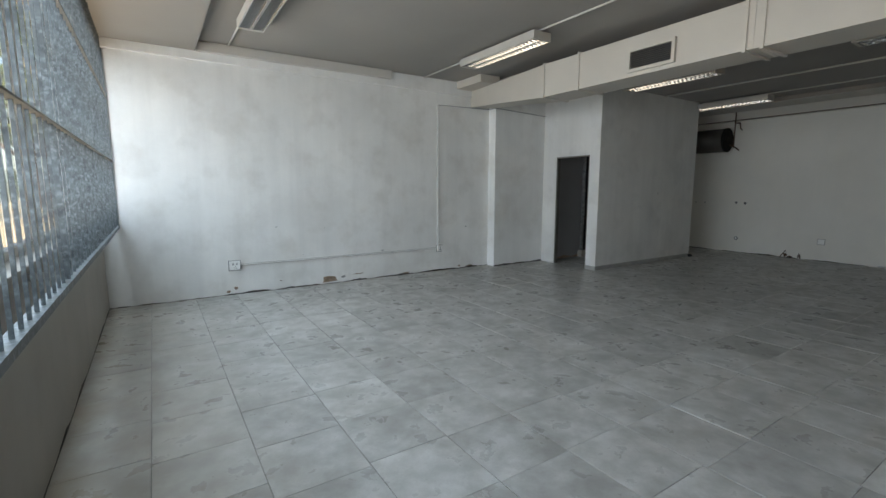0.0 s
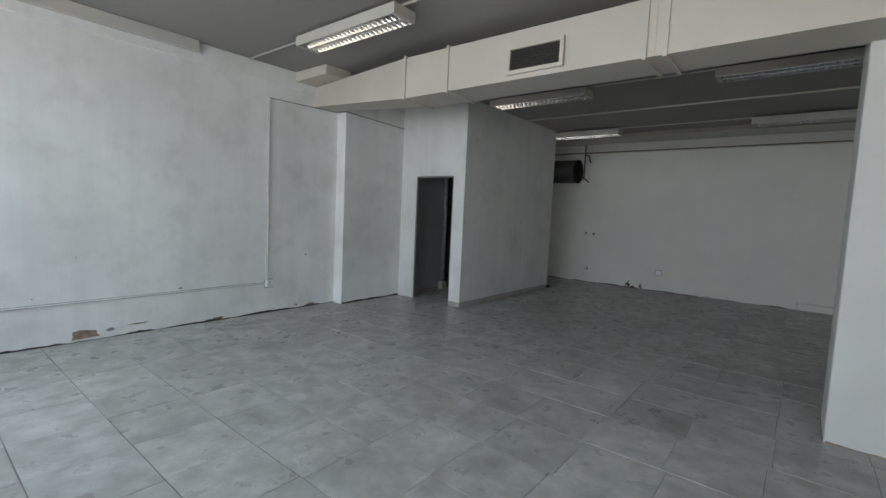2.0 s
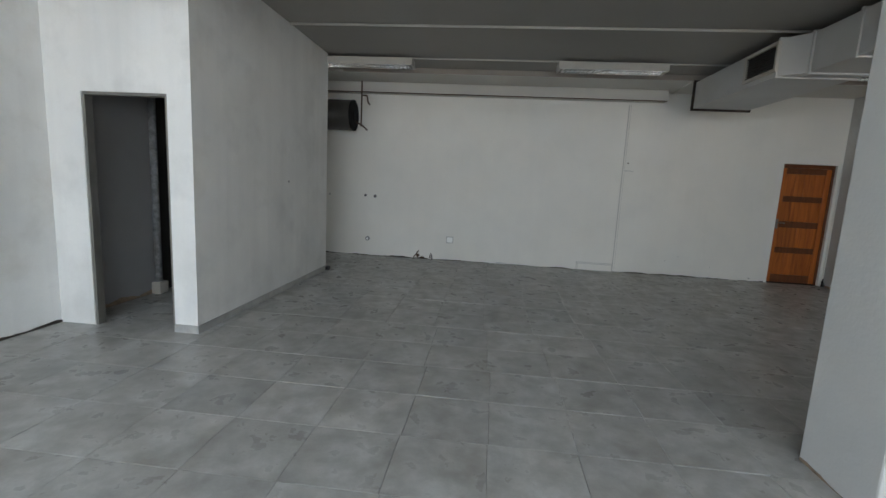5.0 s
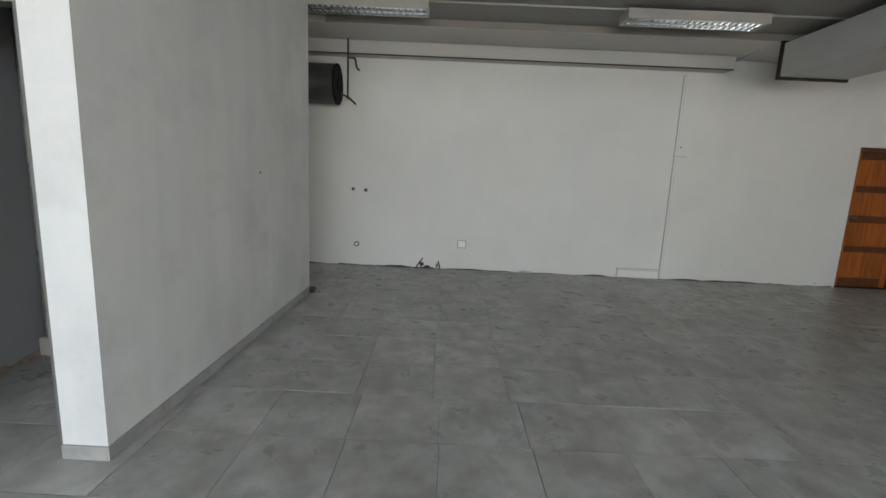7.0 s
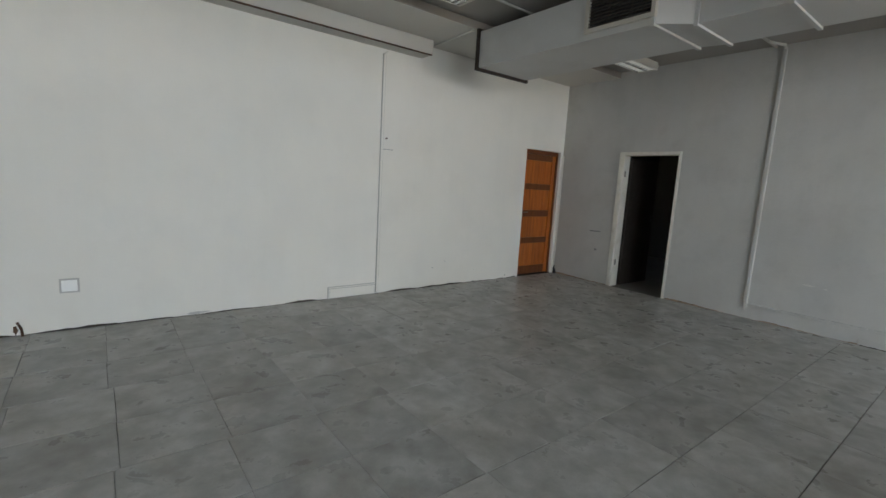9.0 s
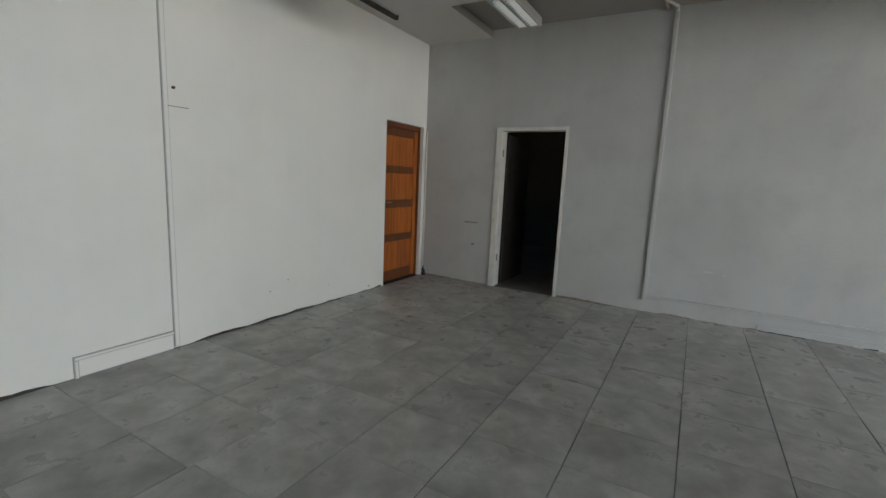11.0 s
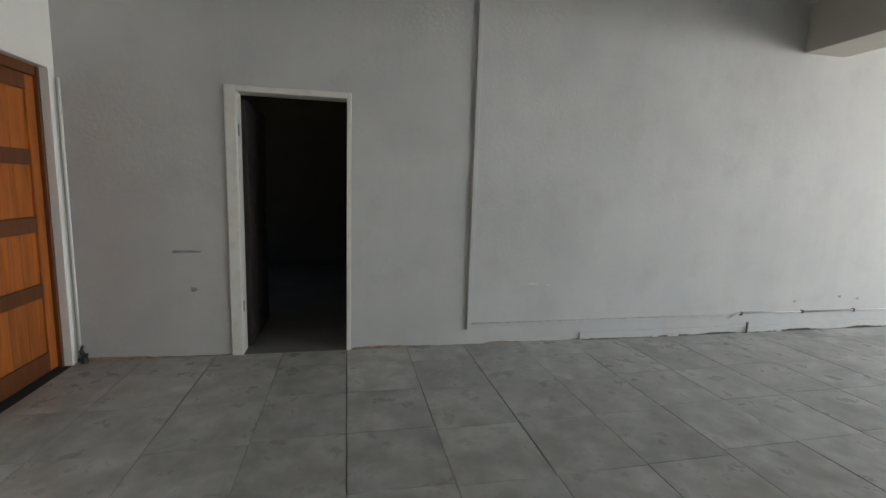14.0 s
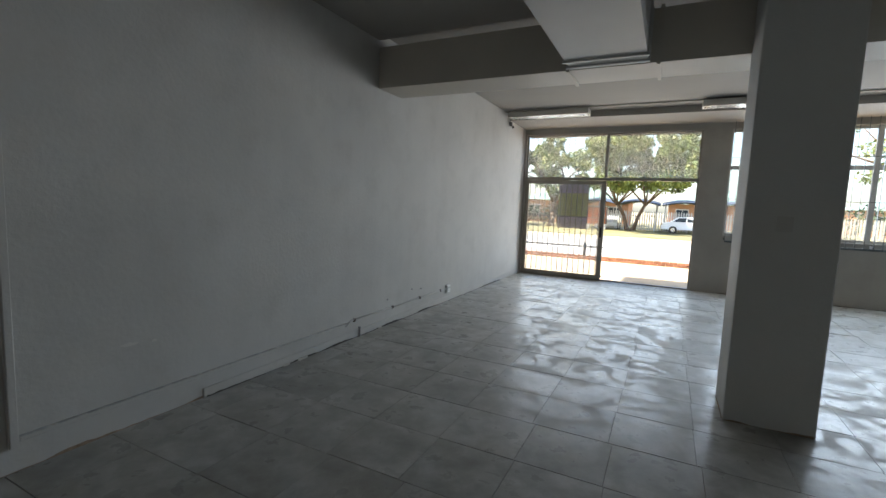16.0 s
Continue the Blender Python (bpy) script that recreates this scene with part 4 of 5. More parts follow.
conduit("wall_conduit", "painted conduit bending from the trunking to the ceiling", [(8.805, YB + 0.02, 3.29), (8.805, YB + 0.06, 3.322), (8.9, YB + 0.3, 3.322)], 0.016, M_SOFFIT)
trunking("low grey-painted cable trunking along the wall", M_PLASTER_GREY, "y", (6.02, 8.785, YB, YB + 0.022, 0.17, 0.20), edge=M_MARK)
conduit("wall_conduit", "painted conduit along the grey wall to a socket", [(6.04, YB + 0.02, 0.17), (5.9, YB + 0.015, 0.215), (5.1, YB + 0.015, 0.205), (3.55, YB + 0.015, 0.205)], 0.010, M_PLASTER_GREY)
plinth = structure("baseboard_right", M_PLASTER_GREY, "rough plaster plinth along the grey wall", (XD, 7.7, YB, YB + 0.014, -0.004, 0.075), bev=0.005, category="skirting")
ragged("crack", M_CHIP, wall_right, (7.7, YB), (DRX0 - 0.01, YB), (0, 1), 0.022)
ragged("crack", M_CHIP, wall_right, (DRX1 + 0.01, YB), (XC, YB), (0, 1), 0.02)
ragged("crack", M_DIRT, plinth, (1.0, YB + 0.0145), (7.68, YB + 0.0145), (0, 1), 0.02, step=0.03)
for i, x in enumerate((6.62, 6.85, 5.35)):
    boxes("paint_flake", M_WHITE, plinth, (x, x + 0.07 + 0.05 * (i == 0), YB + 0.02, YB + 0.032, 0.0, 0.018), label="white flaking plaster")
for p, q, o in (((5.46, 0.405), (5.95, 0.405), (0, -1)), ((5.46, 0.968), (5.95, 0.968), (0, 1)), ((5.446, 0.42), (5.446, 0.955), (-1, 0)), ((5.965, 0.42), (5.965, 0.955), (1, 0))):
    ragged("crack", M_CHIP, column, p, q, o, 0.016)
cctv = thing("bracket_box", (0.72, YB, 3.16), "small grey conduit end box on the wall", "junction box")
under(cctv, boxes("body", M_SCUFF, None, (0.80, 0.86, YB, YB + 0.06, 3.19, 3.27), bev=0.005), boxes("lug", M_STEEL, None, (0.82, 0.84, YB + 0.06, YB + 0.10, 3.14, 3.19), bev=0.002))

# rear wall
tagged(boxes("floor_stub", M_BLACK, None, (PX1 - 0.05, PX1 + 0.05, 5.40, 5.463, 0.0, 0.06), bev=0.015), "black rubber stub at the foot of the partition corner", "stub")
trunking("thin upright white trunking on the rear wall", M_PLASTER_C, "-x", (XC - 0.02, XC, 0.49, 0.53, 0.02, 3.02), edge=M_PLASTER_GREY)
trunking("short low white trunking on the rear wall", M_PLASTER_C, "-x", (XC - 0.022, XC, 0.53, 1.19, 0.125, 0.15), (XC - 0.022, XC, 1.165, 1.19, 0.0, 0.125), (XC - 0.006, XC, 0.53, 1.165, 0.0, 0.125), edge=M_PLASTER_GREY)
conduit("wall_conduit", "painted conduit running up to the ceiling band", [(XC - 0.012, 0.512, 3.02), (XC - 0.012, 0.40, 3.10), (XC - 0.012, -0.10, 3.24)], 0.009, M_PLASTER_C)
conduit("soffit_conduit", "painted conduit across the ceiling band to the duct", [(XC - 0.02, -0.17, SOFFIT - 0.01), (10.96, -0.12, SOFFIT - 0.01)], 0.011, M_SOFFIT)
blank = thing("blank_plate", (XC, 3.6, 0.35), "square white blanked outlet box in the rear wall", "outlet")
under(blank, boxes("frame", M_PLASTER_GREY, None, (XC - 0.008, XC, 3.54, 3.68, 0.34, 0.47), bev=0.003), boxes("plate", M_PVC, None, (XC - 0.012, XC - 0.008, 3.555, 3.665, 0.355, 0.455), bev=0.001))
for y, z, r in ((5.30, 1.18, 0.028), (5.11, 1.17, 0.030), (5.24, 0.335, 0.042)):
    p = thing("pipe_stub", (XC, y, z), "capped pipe stub set in the rear wall", "pipe stub", "pipe stubs")
    bm = bmesh.new()
    rod(bm, (XC - 0.012, y, z), (XC, y, z), r, n=18)
    a = part("flange", bm, M_SCUFF)
    bm = bmesh.new()
    rod(bm, (XC - 0.026, y, z), (XC - 0.012, y, z), r * 0.5, n=14)
    under(p, a, part("cap", bm, M_BLACK if r < 0.04 else M_PVC))
ragged("crack", M_DIRT, wall_back, (XC, WY1 + 0.05), (XC, YA2), (-1, 0), 0.02)
ragged("crack", M_DIRT, wall_left, (XD, YA), (STEP_X, YA), (0, -1), 0.028)
ragged("crack", M_DIRT, wall_left, (STEP_X, YA2), (PX0, YA2), (0, -1), 0.025)
ragged("crack", M_DIRT, wall_front, (XD, 0.9), (XD, YA), (1, 0), 0.02)
chips = [(2.5, 0.07, 0.34, 0.13), (2.74, 0.09, 0.10, 0.05), (1.12, 0.09, 0.06, 0.05), (1.02, 0.05, 0.07, 0.05), (1.75, 0.13, 0.06, 0.02), (3.0, 0.11, 0.25, 0.02), (5.3, 0.035, 0.2, 0.04), (5.05, 0.05, 0.06, 0.04), (3.9, 0.03, 0.2, 0.03)]
for i, (x, z, w, h) in enumerate(chips):
    blotch("plaster_chip", M_CHIP if i != 1 else M_SCUFF, wall_left, (x, YA, z), (1, 0, 0), (0, 0, 1), w, h, seed=i + 3)
for i, (x, z, w) in enumerate(((1.72, 0.95, 0.03), (2.45, 0.9, 0.02), (5.2, 0.8, 0.05), (3.45, 0.47, 0.05), (2.1, 0.5, 0.02))):
    blotch("plaster_chip", M_SCUFF, wall_left, (x, YA, z), (1, 0, 0), (0, 0, 1), w, w * 0.5, seed=i + 30)
for i, (y, z, w, h) in enumerate(((4.22, 0.06, 0.10, 0.10), (4.13, 0.03, 0.12, 0.05), (3.98, 0.05, 0.04, 0.09), (2.6, 0.02, 0.25, 0.03), (-0.4, 0.28, 0.025, 0.015), (-0.62, 0.36, 0.03, 0.012), (-1.2, 0.2, 0.015, 0.015), (-1.9, 0.05, 0.05, 0.03))):
    blotch("plaster_chip", M_MARK if i > 2 else M_RUST, wall_back, (XC, y, z), (0, -1, 0), (0, 0, 1), w, h, seed=i + 50)
for i, (x, z, w, h) in enumerate(((11.05, 0.55, 0.06, 0.05), (8.2, 0.55, 0.14, 0.03), (8.05, 0.54, 0.05, 0.02), (4.35, 0.33, 0.05, 0.03), (4.6, 0.36, 0.04, 0.04), (5.2, 0.32, 0.03, 0.03), (11.1, 0.85, 0.3, 0.03))):
    blotch("scuff_mark", M_SCUFF if i not in (1, 2) else M_WHITE, wall_right, (x, YB, z), (-1, 0, 0), (0, 0, 1), w, h, seed=i + 70)
for i in range(9):
    blotch("plaster_chip", M_SCUFF, wall_front, (XD, 1.5 + i * 0.55, 0.25 + 0.5 * random.random()), (0, -1, 0), (0, 0, 1), 0.03, 0.03, seed=i + 90)

# saddles and stubs on the grey wall's conduit
for x in (5.88, 5.1, 4.4, 3.75):
    sd = thing("conduit_saddle", (x, YB, 0.19), "small dark steel saddle clip over the low conduit", "clip", "saddle clips on the conduit")
    under(sd, boxes("strap", M_RUST, None, (x - 0.009, x + 0.009, YB, YB + 0.028, 0.188, 0.224), bev=0.003))
bm = bmesh.new()
rod(bm, (5.80, YB + 0.03, 0.0), (5.80, YB + 0.03, 0.10), 0.011, n=10)
rod(bm, (5.80, YB + 0.03, 0.10), (5.80, YB + 0.03, 0.115), 0.014, n=10)
tagged(part("pipe_end", bm, M_SCUFF), "short grey pipe end standing at the wall foot", "pipe")
# bent iron scraps at the rear wall's foot
for pts in (((4.31, 0.0), (4.285, 0.05), (4.24, 0.11), (4.205, 0.165)), ((3.935, 0.0), (3.94, 0.06), (3.965, 0.125))):
    bm = bmesh.new()
    for (ya, za), (yb, zb) in zip(pts, pts[1:]):
        rod(bm, (XC - 0.03, ya, za), (XC - 0.03, yb, zb), 0.011, 0.009, n=8)
    tagged(part("iron_strap", bm, M_RUST), "bent rusty iron strap stub at the wall foot", "iron strap", "iron strap stubs")
bm = bmesh.new()
rod(bm, (XC - 0.012, 0.44, 2.01), (XC, 0.44, 2.01), 0.012, n=10)
tagged(part("screw", bm, M_RUST), "old screw head still stuck in the rear wall", "screw")
boxes("pencil_line", M_SCUFF, wall_back, (XC - 0.003, XC, 0.33, 0.49, 1.872, 1.878), label="thin dark scratch")
for y in (6.02, 6.25):
    blotch("scuff_mark", M_MARK, wall_back, (XC, y, 1.17), (0, -1, 0), (0, 0, 1), 0.05, 0.05, seed=int(y * 10))
blotch("scuff_mark", M_SCUFF, partition, (8.89, PY, 1.41), (1, 0, 0), (0, 0, 1), 0.03, 0.03, seed=5)
# ---- outside ----
ground = structure("ground", M_SAND, "pale dusty open ground", (-900, 600, -800, 800, GROUND - 0.6, GROUND - 0.06), category="ground")
pavement = structure("pavement", M_CONCRETE, "pale concrete forecourt outside the shop", (-5.6, XD - TH, -30, 60, GROUND - 0.06, GROUND), category="pavement")
road = structure("road", M_ROAD, "sun-bleached road", (-19.0, -7.0, -200, 15, GROUND - 0.058, GROUND - 0.045), category="road")
verge = structure("verge", M_GRASS, "dry grass verge", (-60.0, -22.5, -200, 300, GROUND - 0.058, GROUND - 0.02), category="ground")


def kerb_bricks():
    k = structure("kerb", M_CONCRETE, "raised edging of red bricks beside the road", (-5.98, -5.74, -14, 20, GROUND - 0.06, GROUND + 0.10), category="kerb")
    me = None
    for j in range(2):
        for i in range(90):
            if me is None:
                bm = bmesh.new()
                box(bm, -0.12, 0.12, -0.105, 0.105, 0, 0.07, bev=0.008, seg=1)
                o = part("brick", bm, M_BRICK, k)
                me = o.data
            else:
                o = new("brick", me)
                o.parent = k
            o.location = (-5.62 + random.uniform(-0.008, 0.008), -9 + (i + 0.5 * j) * 0.222, GROUND + j * 0.078)


kerb_bricks()


def leaf_cloud(name, mat, centres, count, size, parent, seed):
    """A crown of many small leaf cards scattered about clump centres (x, y, z, radius)."""
    rng = np.random.default_rng(seed)
    c = np.array(centres)
    idx = rng.integers(0, len(c), count)
    d = rng.normal(size=(count, 3))
    d /= np.linalg.norm(d, axis=1)[:, None]
    p = c[idx, :3] + d * (c[idx, 3] * rng.random(count) ** 0.45)[:, None] * np.array([1, 1, 0.75])
    a = rng.normal(size=(count, 3))
    a /= np.linalg.norm(a, axis=1)[:, None]
    b = np.cross(a, rng.normal(size=(count, 3)))
    b /= np.linalg.norm(b, axis=1)[:, None]
    s = (size * rng.uniform(0.6, 1.3, count))[:, None]
    v = np.stack([p - a * s, p + b * s * 0.5, p + a * s, p - b * s * 0.5], 1).reshape(-1, 3)
    me = bpy.data.meshes.new(name)
    me.from_pydata(v.tolist(), [], np.arange(count * 4).reshape(-1, 4).tolist())
    me.materials.append(mat)
    o = new(name, me)
    o.parent = parent
    return o


def tree(x, y, height, spread, seed, leaf, leaves=9000, low=0.3, stems=1):
    rnd = random.Random(seed)
    t = thing("tree", (x, y, GROUND - 0.04), "broad-crowned street tree with olive-yellow leaves" if leaf is M_LEAF else "dense dark green tree behind the road", "tree", "street trees")
    bm = bmesh.new()
    tips = []
    for k in range(stems):
        lean = (k - (stems - 1) / 2) * 1.7
        base = Vector((0, lean * 0.25, -0.05))
        knee = Vector((rnd.uniform(-0.2, 0.2), lean * 0.7 + rnd.uniform(-0.2, 0.2), height * low * 0.55))
        top = Vector((rnd.uniform(-0.4, 0.4), lean * 1.5 + rnd.uniform(-0.3, 0.3), height * low))
        r0 = height * (0.018 if stems > 1 else 0.034)
        rod(bm, base, base + Vector((0, 0, 0.35)), r0 * 1.6, r0 * 1.1, n=12)
        rod(bm, base, knee, r0 * 1.1, r0 * 0.9, n=12)
        rod(bm, knee - (top - knee).normalized() * 0.08, top, r0 * 0.9, r0 * 0.75, n=12)
        for i in range(6):
            a = i * 2.4 + k + rnd.uniform(-0.4, 0.4)
            mid = top + Vector((math.cos(a) * spread * 0.25, math.sin(a) * spread * 0.25, height * rnd.uniform(0.10, 0.25)))
            end = mid + Vector((math.cos(a) * spread * 0.42, math.sin(a) * spread * 0.42, height * rnd.uniform(0.06, 0.26)))
            rod(bm, top - Vector((0, 0, 0.15)), mid, r0 * 0.55, r0 * 0.35, n=8)
            rod(bm, mid, end, r0 * 0.35, r0 * 0.12, n=7)
            tips += [mid, end]
            for q in range(2):
                e2 = mid + Vector((rnd.uniform(-1, 1) * spread * 0.3, rnd.uniform(-1, 1) * spread * 0.3, height * rnd.uniform(0.15, 0.38)))
                rod(bm, mid, e2, r0 * 0.25, r0 * 0.1, n=6)
                tips.append(e2)
    part("trunk", bm, M_BARK, t, "grey-brown forked trunk and limbs", smooth=True)
    cs = []
    for p in tips:
        for k in range(3):
            q = p + Vector((rnd.gauss(0, 1) * spread * 0.16, rnd.gauss(0, 1) * spread * 0.16, rnd.gauss(0, 1) * height * 0.05 + height * 0.05))
            cs.append((q.x, q.y, max(q.z, height * (low + 0.06)), rnd.uniform(0.06, 0.14) * spread))
    leaf_cloud("crown", leaf, cs, leaves, 0.15, t, seed)
    return t


tree(-32.4, -2.9, 8.9, 7.2, 3, M_LEAF, 48000, 0.27, 2)
tree(-34, -16.0, 9.0, 6.5, 5, M_LEAF_DARK, 9000)
tree(-33, -10.0, 8.0, 5.0, 8, M_LEAF, 8000)
tree(-26, 14.0, 11.0, 7.0, 11, M_LEAF, 9000)
tree(-9.5, 24.0, 11.0, 7.5, 13, M_LEAF, 16000, 0.3)
tree(-4.5, 33.0, 12.0, 8.0, 29, M_LEAF, 14000, 0.28)
tree(-16, 38.0, 12.0, 8.0, 17, M_LEAF, 12000)
tree(-8.0, 50.0, 13.0, 9.0, 19, M_LEAF, 11000)
tree(-24, 58.0, 13.0, 9.0, 23, M_LEAF, 9000)


def hedge(x, y0, y1, h, seed):
    rnd = random.Random(seed)
    g = thing("hedge", (x, (y0 + y1) / 2, GROUND - 0.03), "dark green clipped hedge along the verge", "hedge")
    n = int((y1 - y0) / 0.9)
    cs = [(rnd.uniform(-0.5, 0.5), y0 - (y0 + y1) / 2 + i * 0.9, h * rnd.uniform(0.3, 0.7), h * rnd.uniform(0.45, 0.65)) for i in range(n)]
    leaf_cloud("foliage", M_LEAF_DARK, cs, n * 170, 0.16, g, seed)
    bm = bmesh.new()
    for c in cs[::2]:
        rod(bm, (c[0], c[1], -0.02), (c[0], c[1], c[2]), 0.04, 0.02, n=5)
    part("stems", bm, M_BARK, g)


hedge(-36, 12, 30, 3.2, 31)
hedge(-14, 62, 84, 4.0, 35)
hedge(-35.5, -24, -6.5, 2.6, 33)


def palisade(x, y0, y1):
    f = thing("palisade_fence", (x, (y0 + y1) / 2, GROUND - 0.03), "white pointed palisade fence across the road", "fence")
    obs = []
    n = int((y1 - y0) / 0.19)
    me = None
    for i in range(n):
        if me is None:
            bm = bmesh.new()
            box(bm, -0.012, 0.012, -0.055, 0.055, 0, 1.55)
            box(bm, -0.012, 0.012, -0.03, 0.03, 1.55, 1.66)
            o = part("pale", bm, M_WHITE)
            me = o.data
        else:
            o = new("pale", me)
        o.parent = f
        o.location = (0, y0 + i * 0.19 - (y0 + y1) / 2, 0.1)
    h = (y1 - y0) / 2
    for z in (0.45, 1.3):
        boxes("rail", M_WHITE, f, (-0.05, -0.013, -h, h, z, z + 0.06))
    for k in range(int(h / 1.25) + 1):
        y = -h + k * 2.5
        boxes("post", M_WHITE, f, (-0.12, -0.05, y, y + 0.08, 0, 1.7))


palisade(-33.6, -6.0, 26.0)


def house(x, y, w, d, h, label):
    g = thing("house", (x, y, GROUND - 0.03), label, "house")
    boxes("wall", M_HOUSE, g, (-d, 0, -w / 2, w / 2, 0, h))
    bm = bmesh.new()
    o = 0.5
    pts = [(-d - o, -w / 2 - o, h), (o, -w / 2 - o, h), (o, w / 2 + o, h), (-d - o, w / 2 + o, h), (-d / 2, -w / 2 + d / 2, h + 1.7), (-d / 2, w / 2 - d / 2, h + 1.7)]
    v = [bm.verts.new(p) for p in pts]
    for q in ((0, 1, 4), (1, 2, 5, 4), (2, 3, 5), (3, 0, 4, 5), (0, 3, 2, 1)):
        bm.faces.new([v[i] for i in q])
    part("roof", bm, M_ROOF, g, "grey-green hipped sheet roof")
    n = int(w / 2.6)
    for i in range(n):
        yy = -w / 2 + (i + 0.5) * w / n
        win = boxes("window", M_WHITE, g, (0, 0.05, yy - 0.65, yy + 0.65, 0.9, 1.0), (0, 0.05, yy - 0.65, yy + 0.65, 2.05, 2.15), (0, 0.05, yy - 0.65, yy - 0.57, 1.0, 2.05), (0, 0.05, yy + 0.57, yy + 0.65, 1.0, 2.05), (0, 0.05, yy - 0.03, yy + 0.03, 1.0, 2.05))
        boxes("pane", M_CARGLASS, win, (0, 0.02, yy - 0.57, yy + 0.57, 1.0, 2.05))


house(-46, 5.5, 11, 7, 2.7, "low orange-brown house with a green hipped roof")
house(-44, -10, 12, 7, 2.7, "low brown house half hidden behind trees")
house(-47, 24, 14, 7, 2.7, "low orange house behind the fence")


def carport(x, y, w, d):
    c = thing("shade_carport", (x, y, GROUND - 0.03), "steel carport under a sagging navy shade net", "carport")
    for sx in (0, -d):
        for sy in (-w / 2, 0, w / 2):
            bm = bmesh.new()
            rod(bm, (sx, sy, 0), (sx, sy, 2.5), 0.05, n=8)
            part("post", bm, M_WHITE, c)
    bm = bmesh.new()
    n = 12
    rows = []
    for i in range(n + 1):
        for_y = -w / 2 - 0.3 + (w + 0.6) * i / n
        sag = 0.35 * abs(math.sin(2 * math.pi * i / n))
        rows.append([bm.verts.new((xx, for_y, z + sag)) for xx, z in ((0.6, 2.35), (-d / 2, 2.65), (-d - 0.6, 2.35))])
    for r, s in zip(rows, rows[1:]):
        for k in range(2):
            bm.faces.new((r[k], r[k + 1], s[k + 1], s[k]))
    o = part("shade_net", bm, M_SHADE, c, "navy shade cloth")
    o.modifiers.new("thickness", "SOLIDIFY").thickness = 0.03


carport(-36.5, -4.5, 7.0, 4.5)
carport(-37.0, 3.5, 7.5, 4.5)


def car(x, y, turn, label):
    c = thing("car", (x, y, GROUND - 0.04), label, "car")
    c.rotation_euler.z = turn
    prof = [(-2.15, 0.35), (-2.2, 0.6), (-2.12, 0.86), (-1.55, 0.95), (-1.0, 1.36), (0.25, 1.42), (0.95, 1.0), (1.95, 0.84), (2.18, 0.62), (2.15, 0.32)]
    bm = bmesh.new()
    rows = []
    for w, k in ((-0.84, 0.0), (-0.80, 1.0), (0.80, 1.0), (0.84, 0.0)):
        rows.append([bm.verts.new((px, w * (0.84 if pz > 1.1 else 1.0), pz)) for px, pz in prof])
    for r, s in zip(rows, rows[1:]):
        for i in range(len(prof)):
            j = (i + 1) % len(prof)
            bm.faces.new((r[i], r[j], s[j], s[i]))
    bm.faces.new(rows[0])
    bm.faces.new(rows[-1])
    part("body", bm, M_CAR, c)
    for s in (-1, 1):
        bm = bmesh.new()
        for q in ([(-1.35, 0.98), (-0.92, 1.30), (-0.38, 1.33), (-0.38, 0.98)], [(-0.30, 0.98), (-0.30, 1.33), (0.2, 1.34), (0.72, 1.0)]):
            v = [bm.verts.new((px, s * (0.845 if pz < 1.1 else 0.722), pz)) for px, pz in q]
            bm.faces.new(v)
        o = part("side_window", bm, M_CARGLASS, c)
        o.modifiers.new("thickness", "SOLIDIFY").thickness = 0.01
        for wx in (-1.32, 1.35):
            bm = bmesh.new()
            rod(bm, (wx, s * 0.70, 0.31), (wx, s * 0.87, 0.31), 0.31, n=24)
            tyre = part("wheel", bm, M_RUBBER, c)
            bm = bmesh.new()
            rod(bm, (wx, s * 0.84, 0.31), (wx, s * 0.88, 0.31), 0.19, n=20)
            part("rim", bm, M_ALU, tyre)
        boxes("headlight", M_TUBE, c, (2.0, 2.17, s * 0.62 - 0.14, s * 0.62 + 0.14, 0.62, 0.76), bev=0.01)
        boxes("tail_light", M_BRICK, c, (-2.19, -2.05, s * 0.66 - 0.1, s * 0.66 + 0.1, 0.68, 0.82), bev=0.01)


car(-32.6, 1.75, radians(90), "white saloon car parked on the verge")
car(-35.5, -4.9, radians(0), "white car parked under the shade net")


def kiosk():
    k = thing("wooden_stall", (-32.0, -5.6, GROUND - 0.03), "small brown timber stall on legs by the road", "stall")
    boxes("body", M_WOOD_DARK, k, (-0.6, 0.6, -0.75, 0.75, 0.5, 2.0), bev=0.01)
    for sx in (-0.55, 0.55):
        for sy in (-0.7, 0.7):
            boxes("leg", M_WHITE, k, (sx - 0.04, sx + 0.04, sy - 0.04, sy + 0.04, 0, 0.5))
    for i in range(6):
        boxes("slat", M_WOOD, k, (0.6, 0.62, -0.72, 0.72, 0.55 + i * 0.23, 0.72 + i * 0.23))
    boxes("roof", M_ROOF, k, (-0.75, 0.8, -0.9, 0.9, 2.0, 2.06))


kiosk()

# ---- floor tiles, last ----
TX, TY, X0, GAP = 0.515, 0.516, 0.09, 0.0075
tile_meshes = {}
rest = []


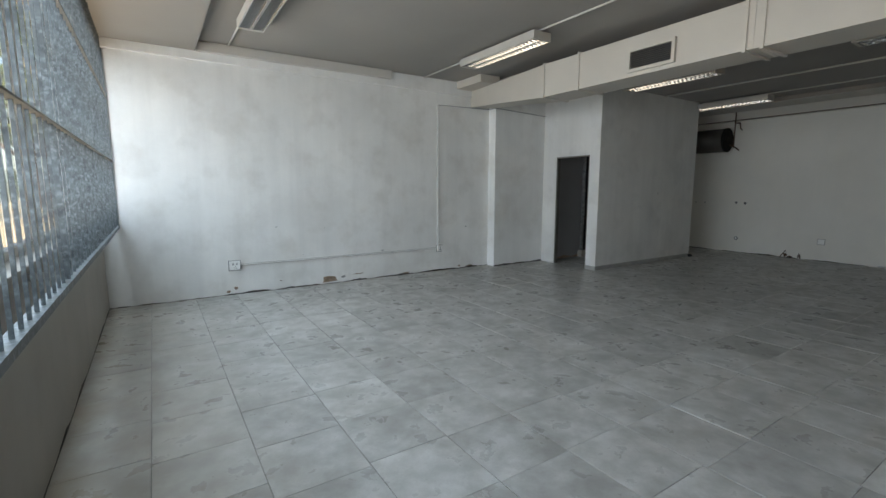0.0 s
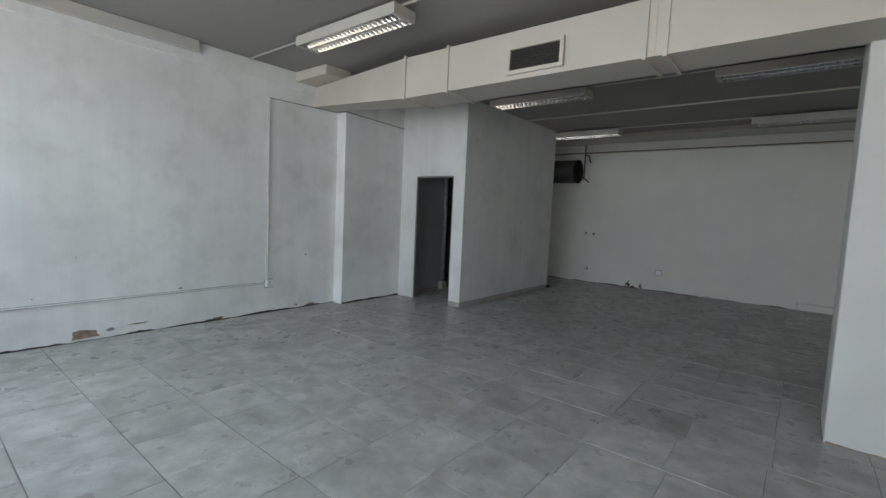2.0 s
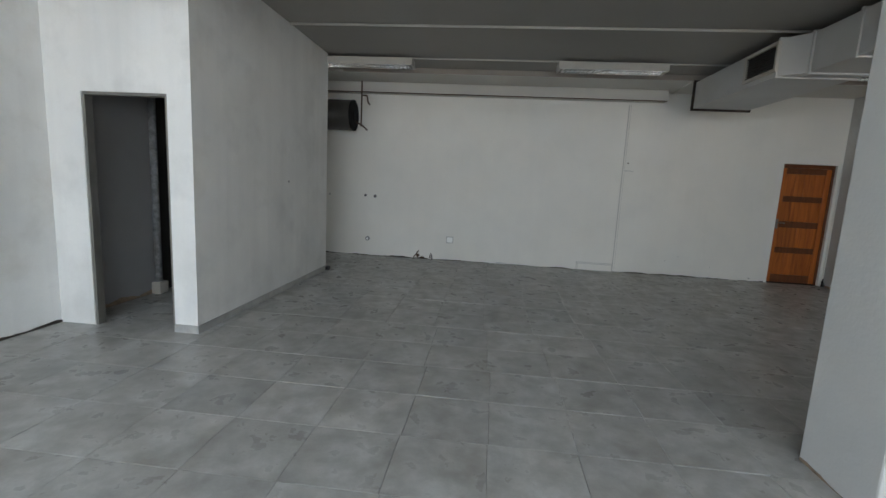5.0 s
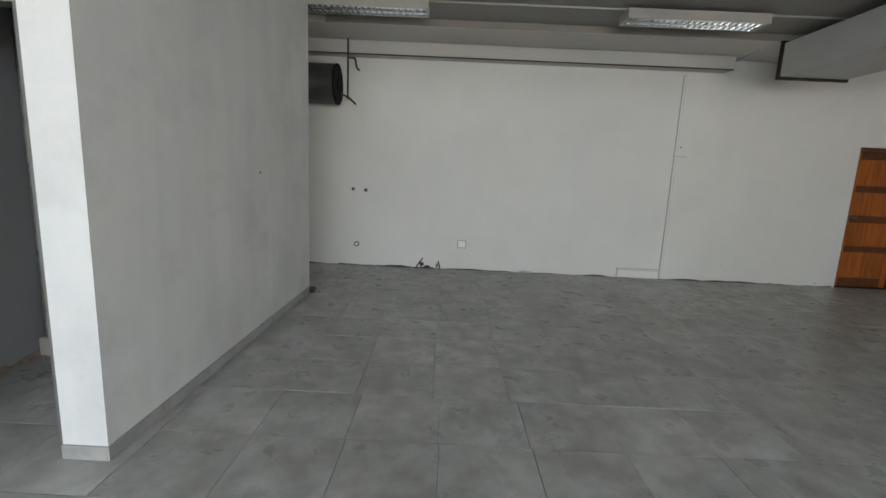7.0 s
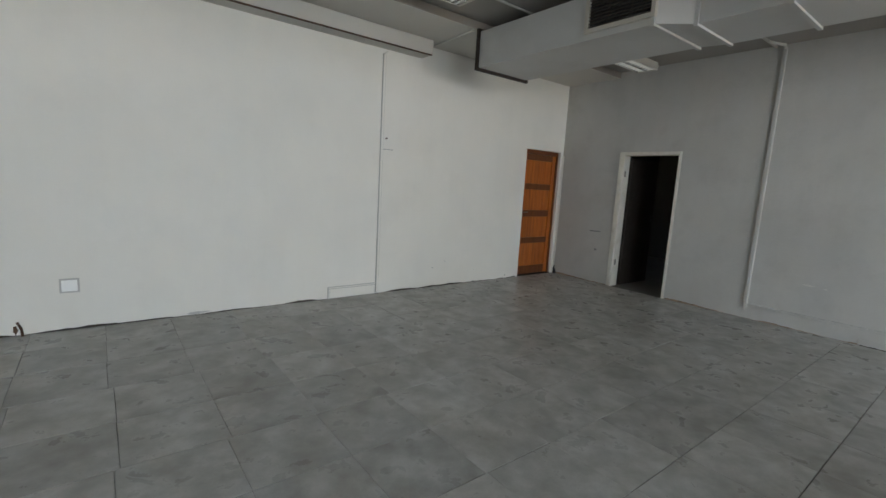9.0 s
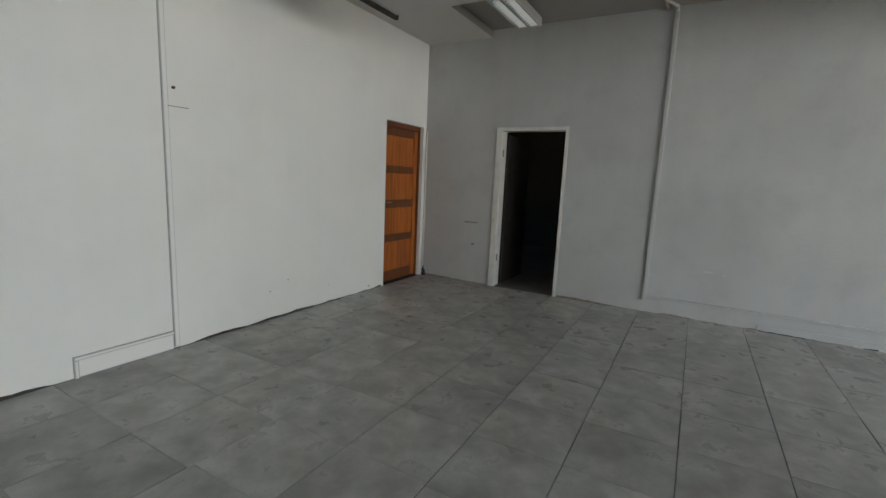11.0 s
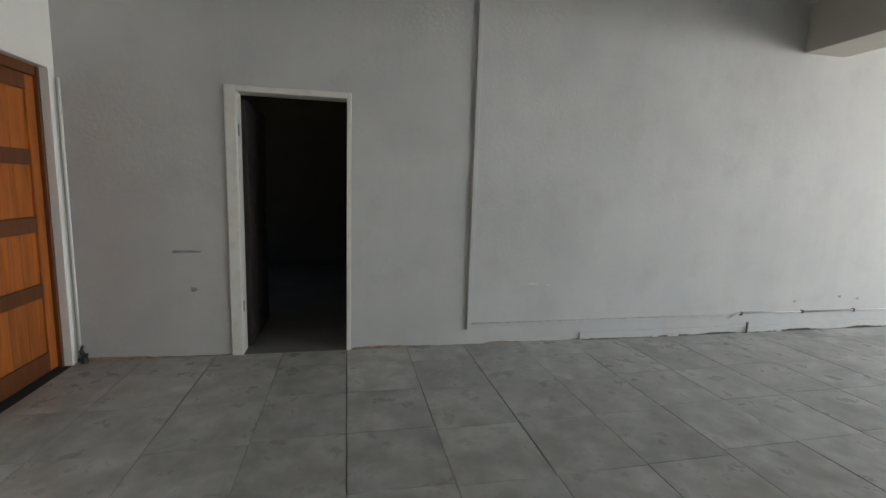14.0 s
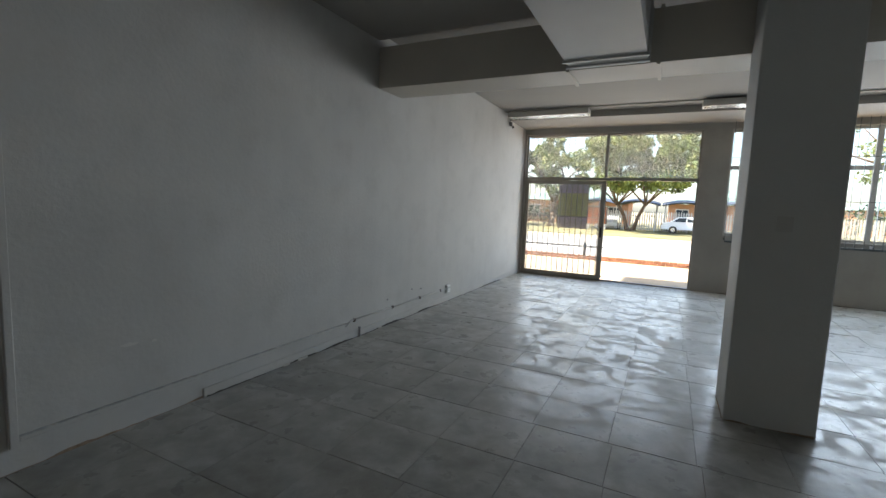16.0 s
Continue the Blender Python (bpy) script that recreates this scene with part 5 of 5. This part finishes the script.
def tile_mesh(w, d):
    key = (round(w, 3), round(d, 3))
    if key not in tile_meshes:
        bm = bmesh.new()
        v = [bm.verts.new(p) for p in ((0, 0, -0.006), (w, 0, -0.006), (w, d, -0.006), (0, d, -0.006))]
        b = 0.0008
        u = [bm.verts.new(p) for p in ((b, b, 0), (w - b, b, 0), (w - b, d - b, 0), (b, d - b, 0))]
        for i in range(4):
            bm.faces.new((v[i], v[(i + 1) % 4], u[(i + 1) % 4], u[i]))
        bm.faces.new(u)
        me = bpy.data.meshes.new("tile")
        bm.to_mesh(me)
        bm.free()
        me.materials.append(M_TILE)
        tile_meshes[key] = me
    return tile_meshes[key]


rng = random.Random(7)
col0 = int(math.floor((XD - X0) / TX))
count = 0
verts, faces = [], []
for i in range(col0, 26):
    x0, x1 = max(XD, X0 + i * TX), min(XC, X0 + (i + 1) * TX)
    if x1 - x0 < 0.03:
        continue
    off = (0.19 if i < 0 else 0.09 if i == 0 else -0.03 if i < 15 else 0.03) + rng.uniform(-0.02, 0.02)
    j = -7
    while True:
        a, b = -0.79 + off + j * TY, -0.79 + off + (j + 1) * TY
        j += 1
        if b < YB + 0.02:
            continue
        if a > YA - 0.02:
            break
        a, b = max(a, YB), min(b, YA)
        g = GAP * rng.uniform(0.35, 1.0)
        w, d = x1 - x0 - g, b - a - 0.0022
        z = rng.uniform(-0.0012, 0.0006)
        if b <= 3.8 and count < 300:
            o = new("tile", tile_mesh(w if w < 0.48 else TX - 0.005, d if d < 0.5 else TY - 0.0022))
            o.parent = floor
            o.location = (x0 + g / 2, a + 0.0011, z)
            o.rotation_euler = (rng.uniform(-0.0012, 0.0012), rng.uniform(-0.0012, 0.0012), 0)
            count += 1
        else:
            n = len(verts)
            for dx, dy, dz in ((0, 0, -0.006), (w, 0, -0.006), (w, d, -0.006), (0, d, -0.006), (0.0008, 0.0008, 0), (w - 0.0008, 0.0008, 0), (w - 0.0008, d - 0.0008, 0), (0.0008, d - 0.0008, 0)):
                verts.append((x0 + g / 2 + dx, a + g / 2 + dy, z + dz))
            for q in ((0, 1, 5, 4), (1, 2, 6, 5), (2, 3, 7, 6), (3, 0, 4, 7), (4, 5, 6, 7)):
                faces.append([n + k for k in q])
me = bpy.data.meshes.new("floor_tiles")
me.from_pydata(verts, [], faces)
me.materials.append(M_TILE)
far_tiles = new("floor_tiles", me)
far_tiles.parent = floor
tagged(far_tiles, "further grey floor tiles", kind="stuff")
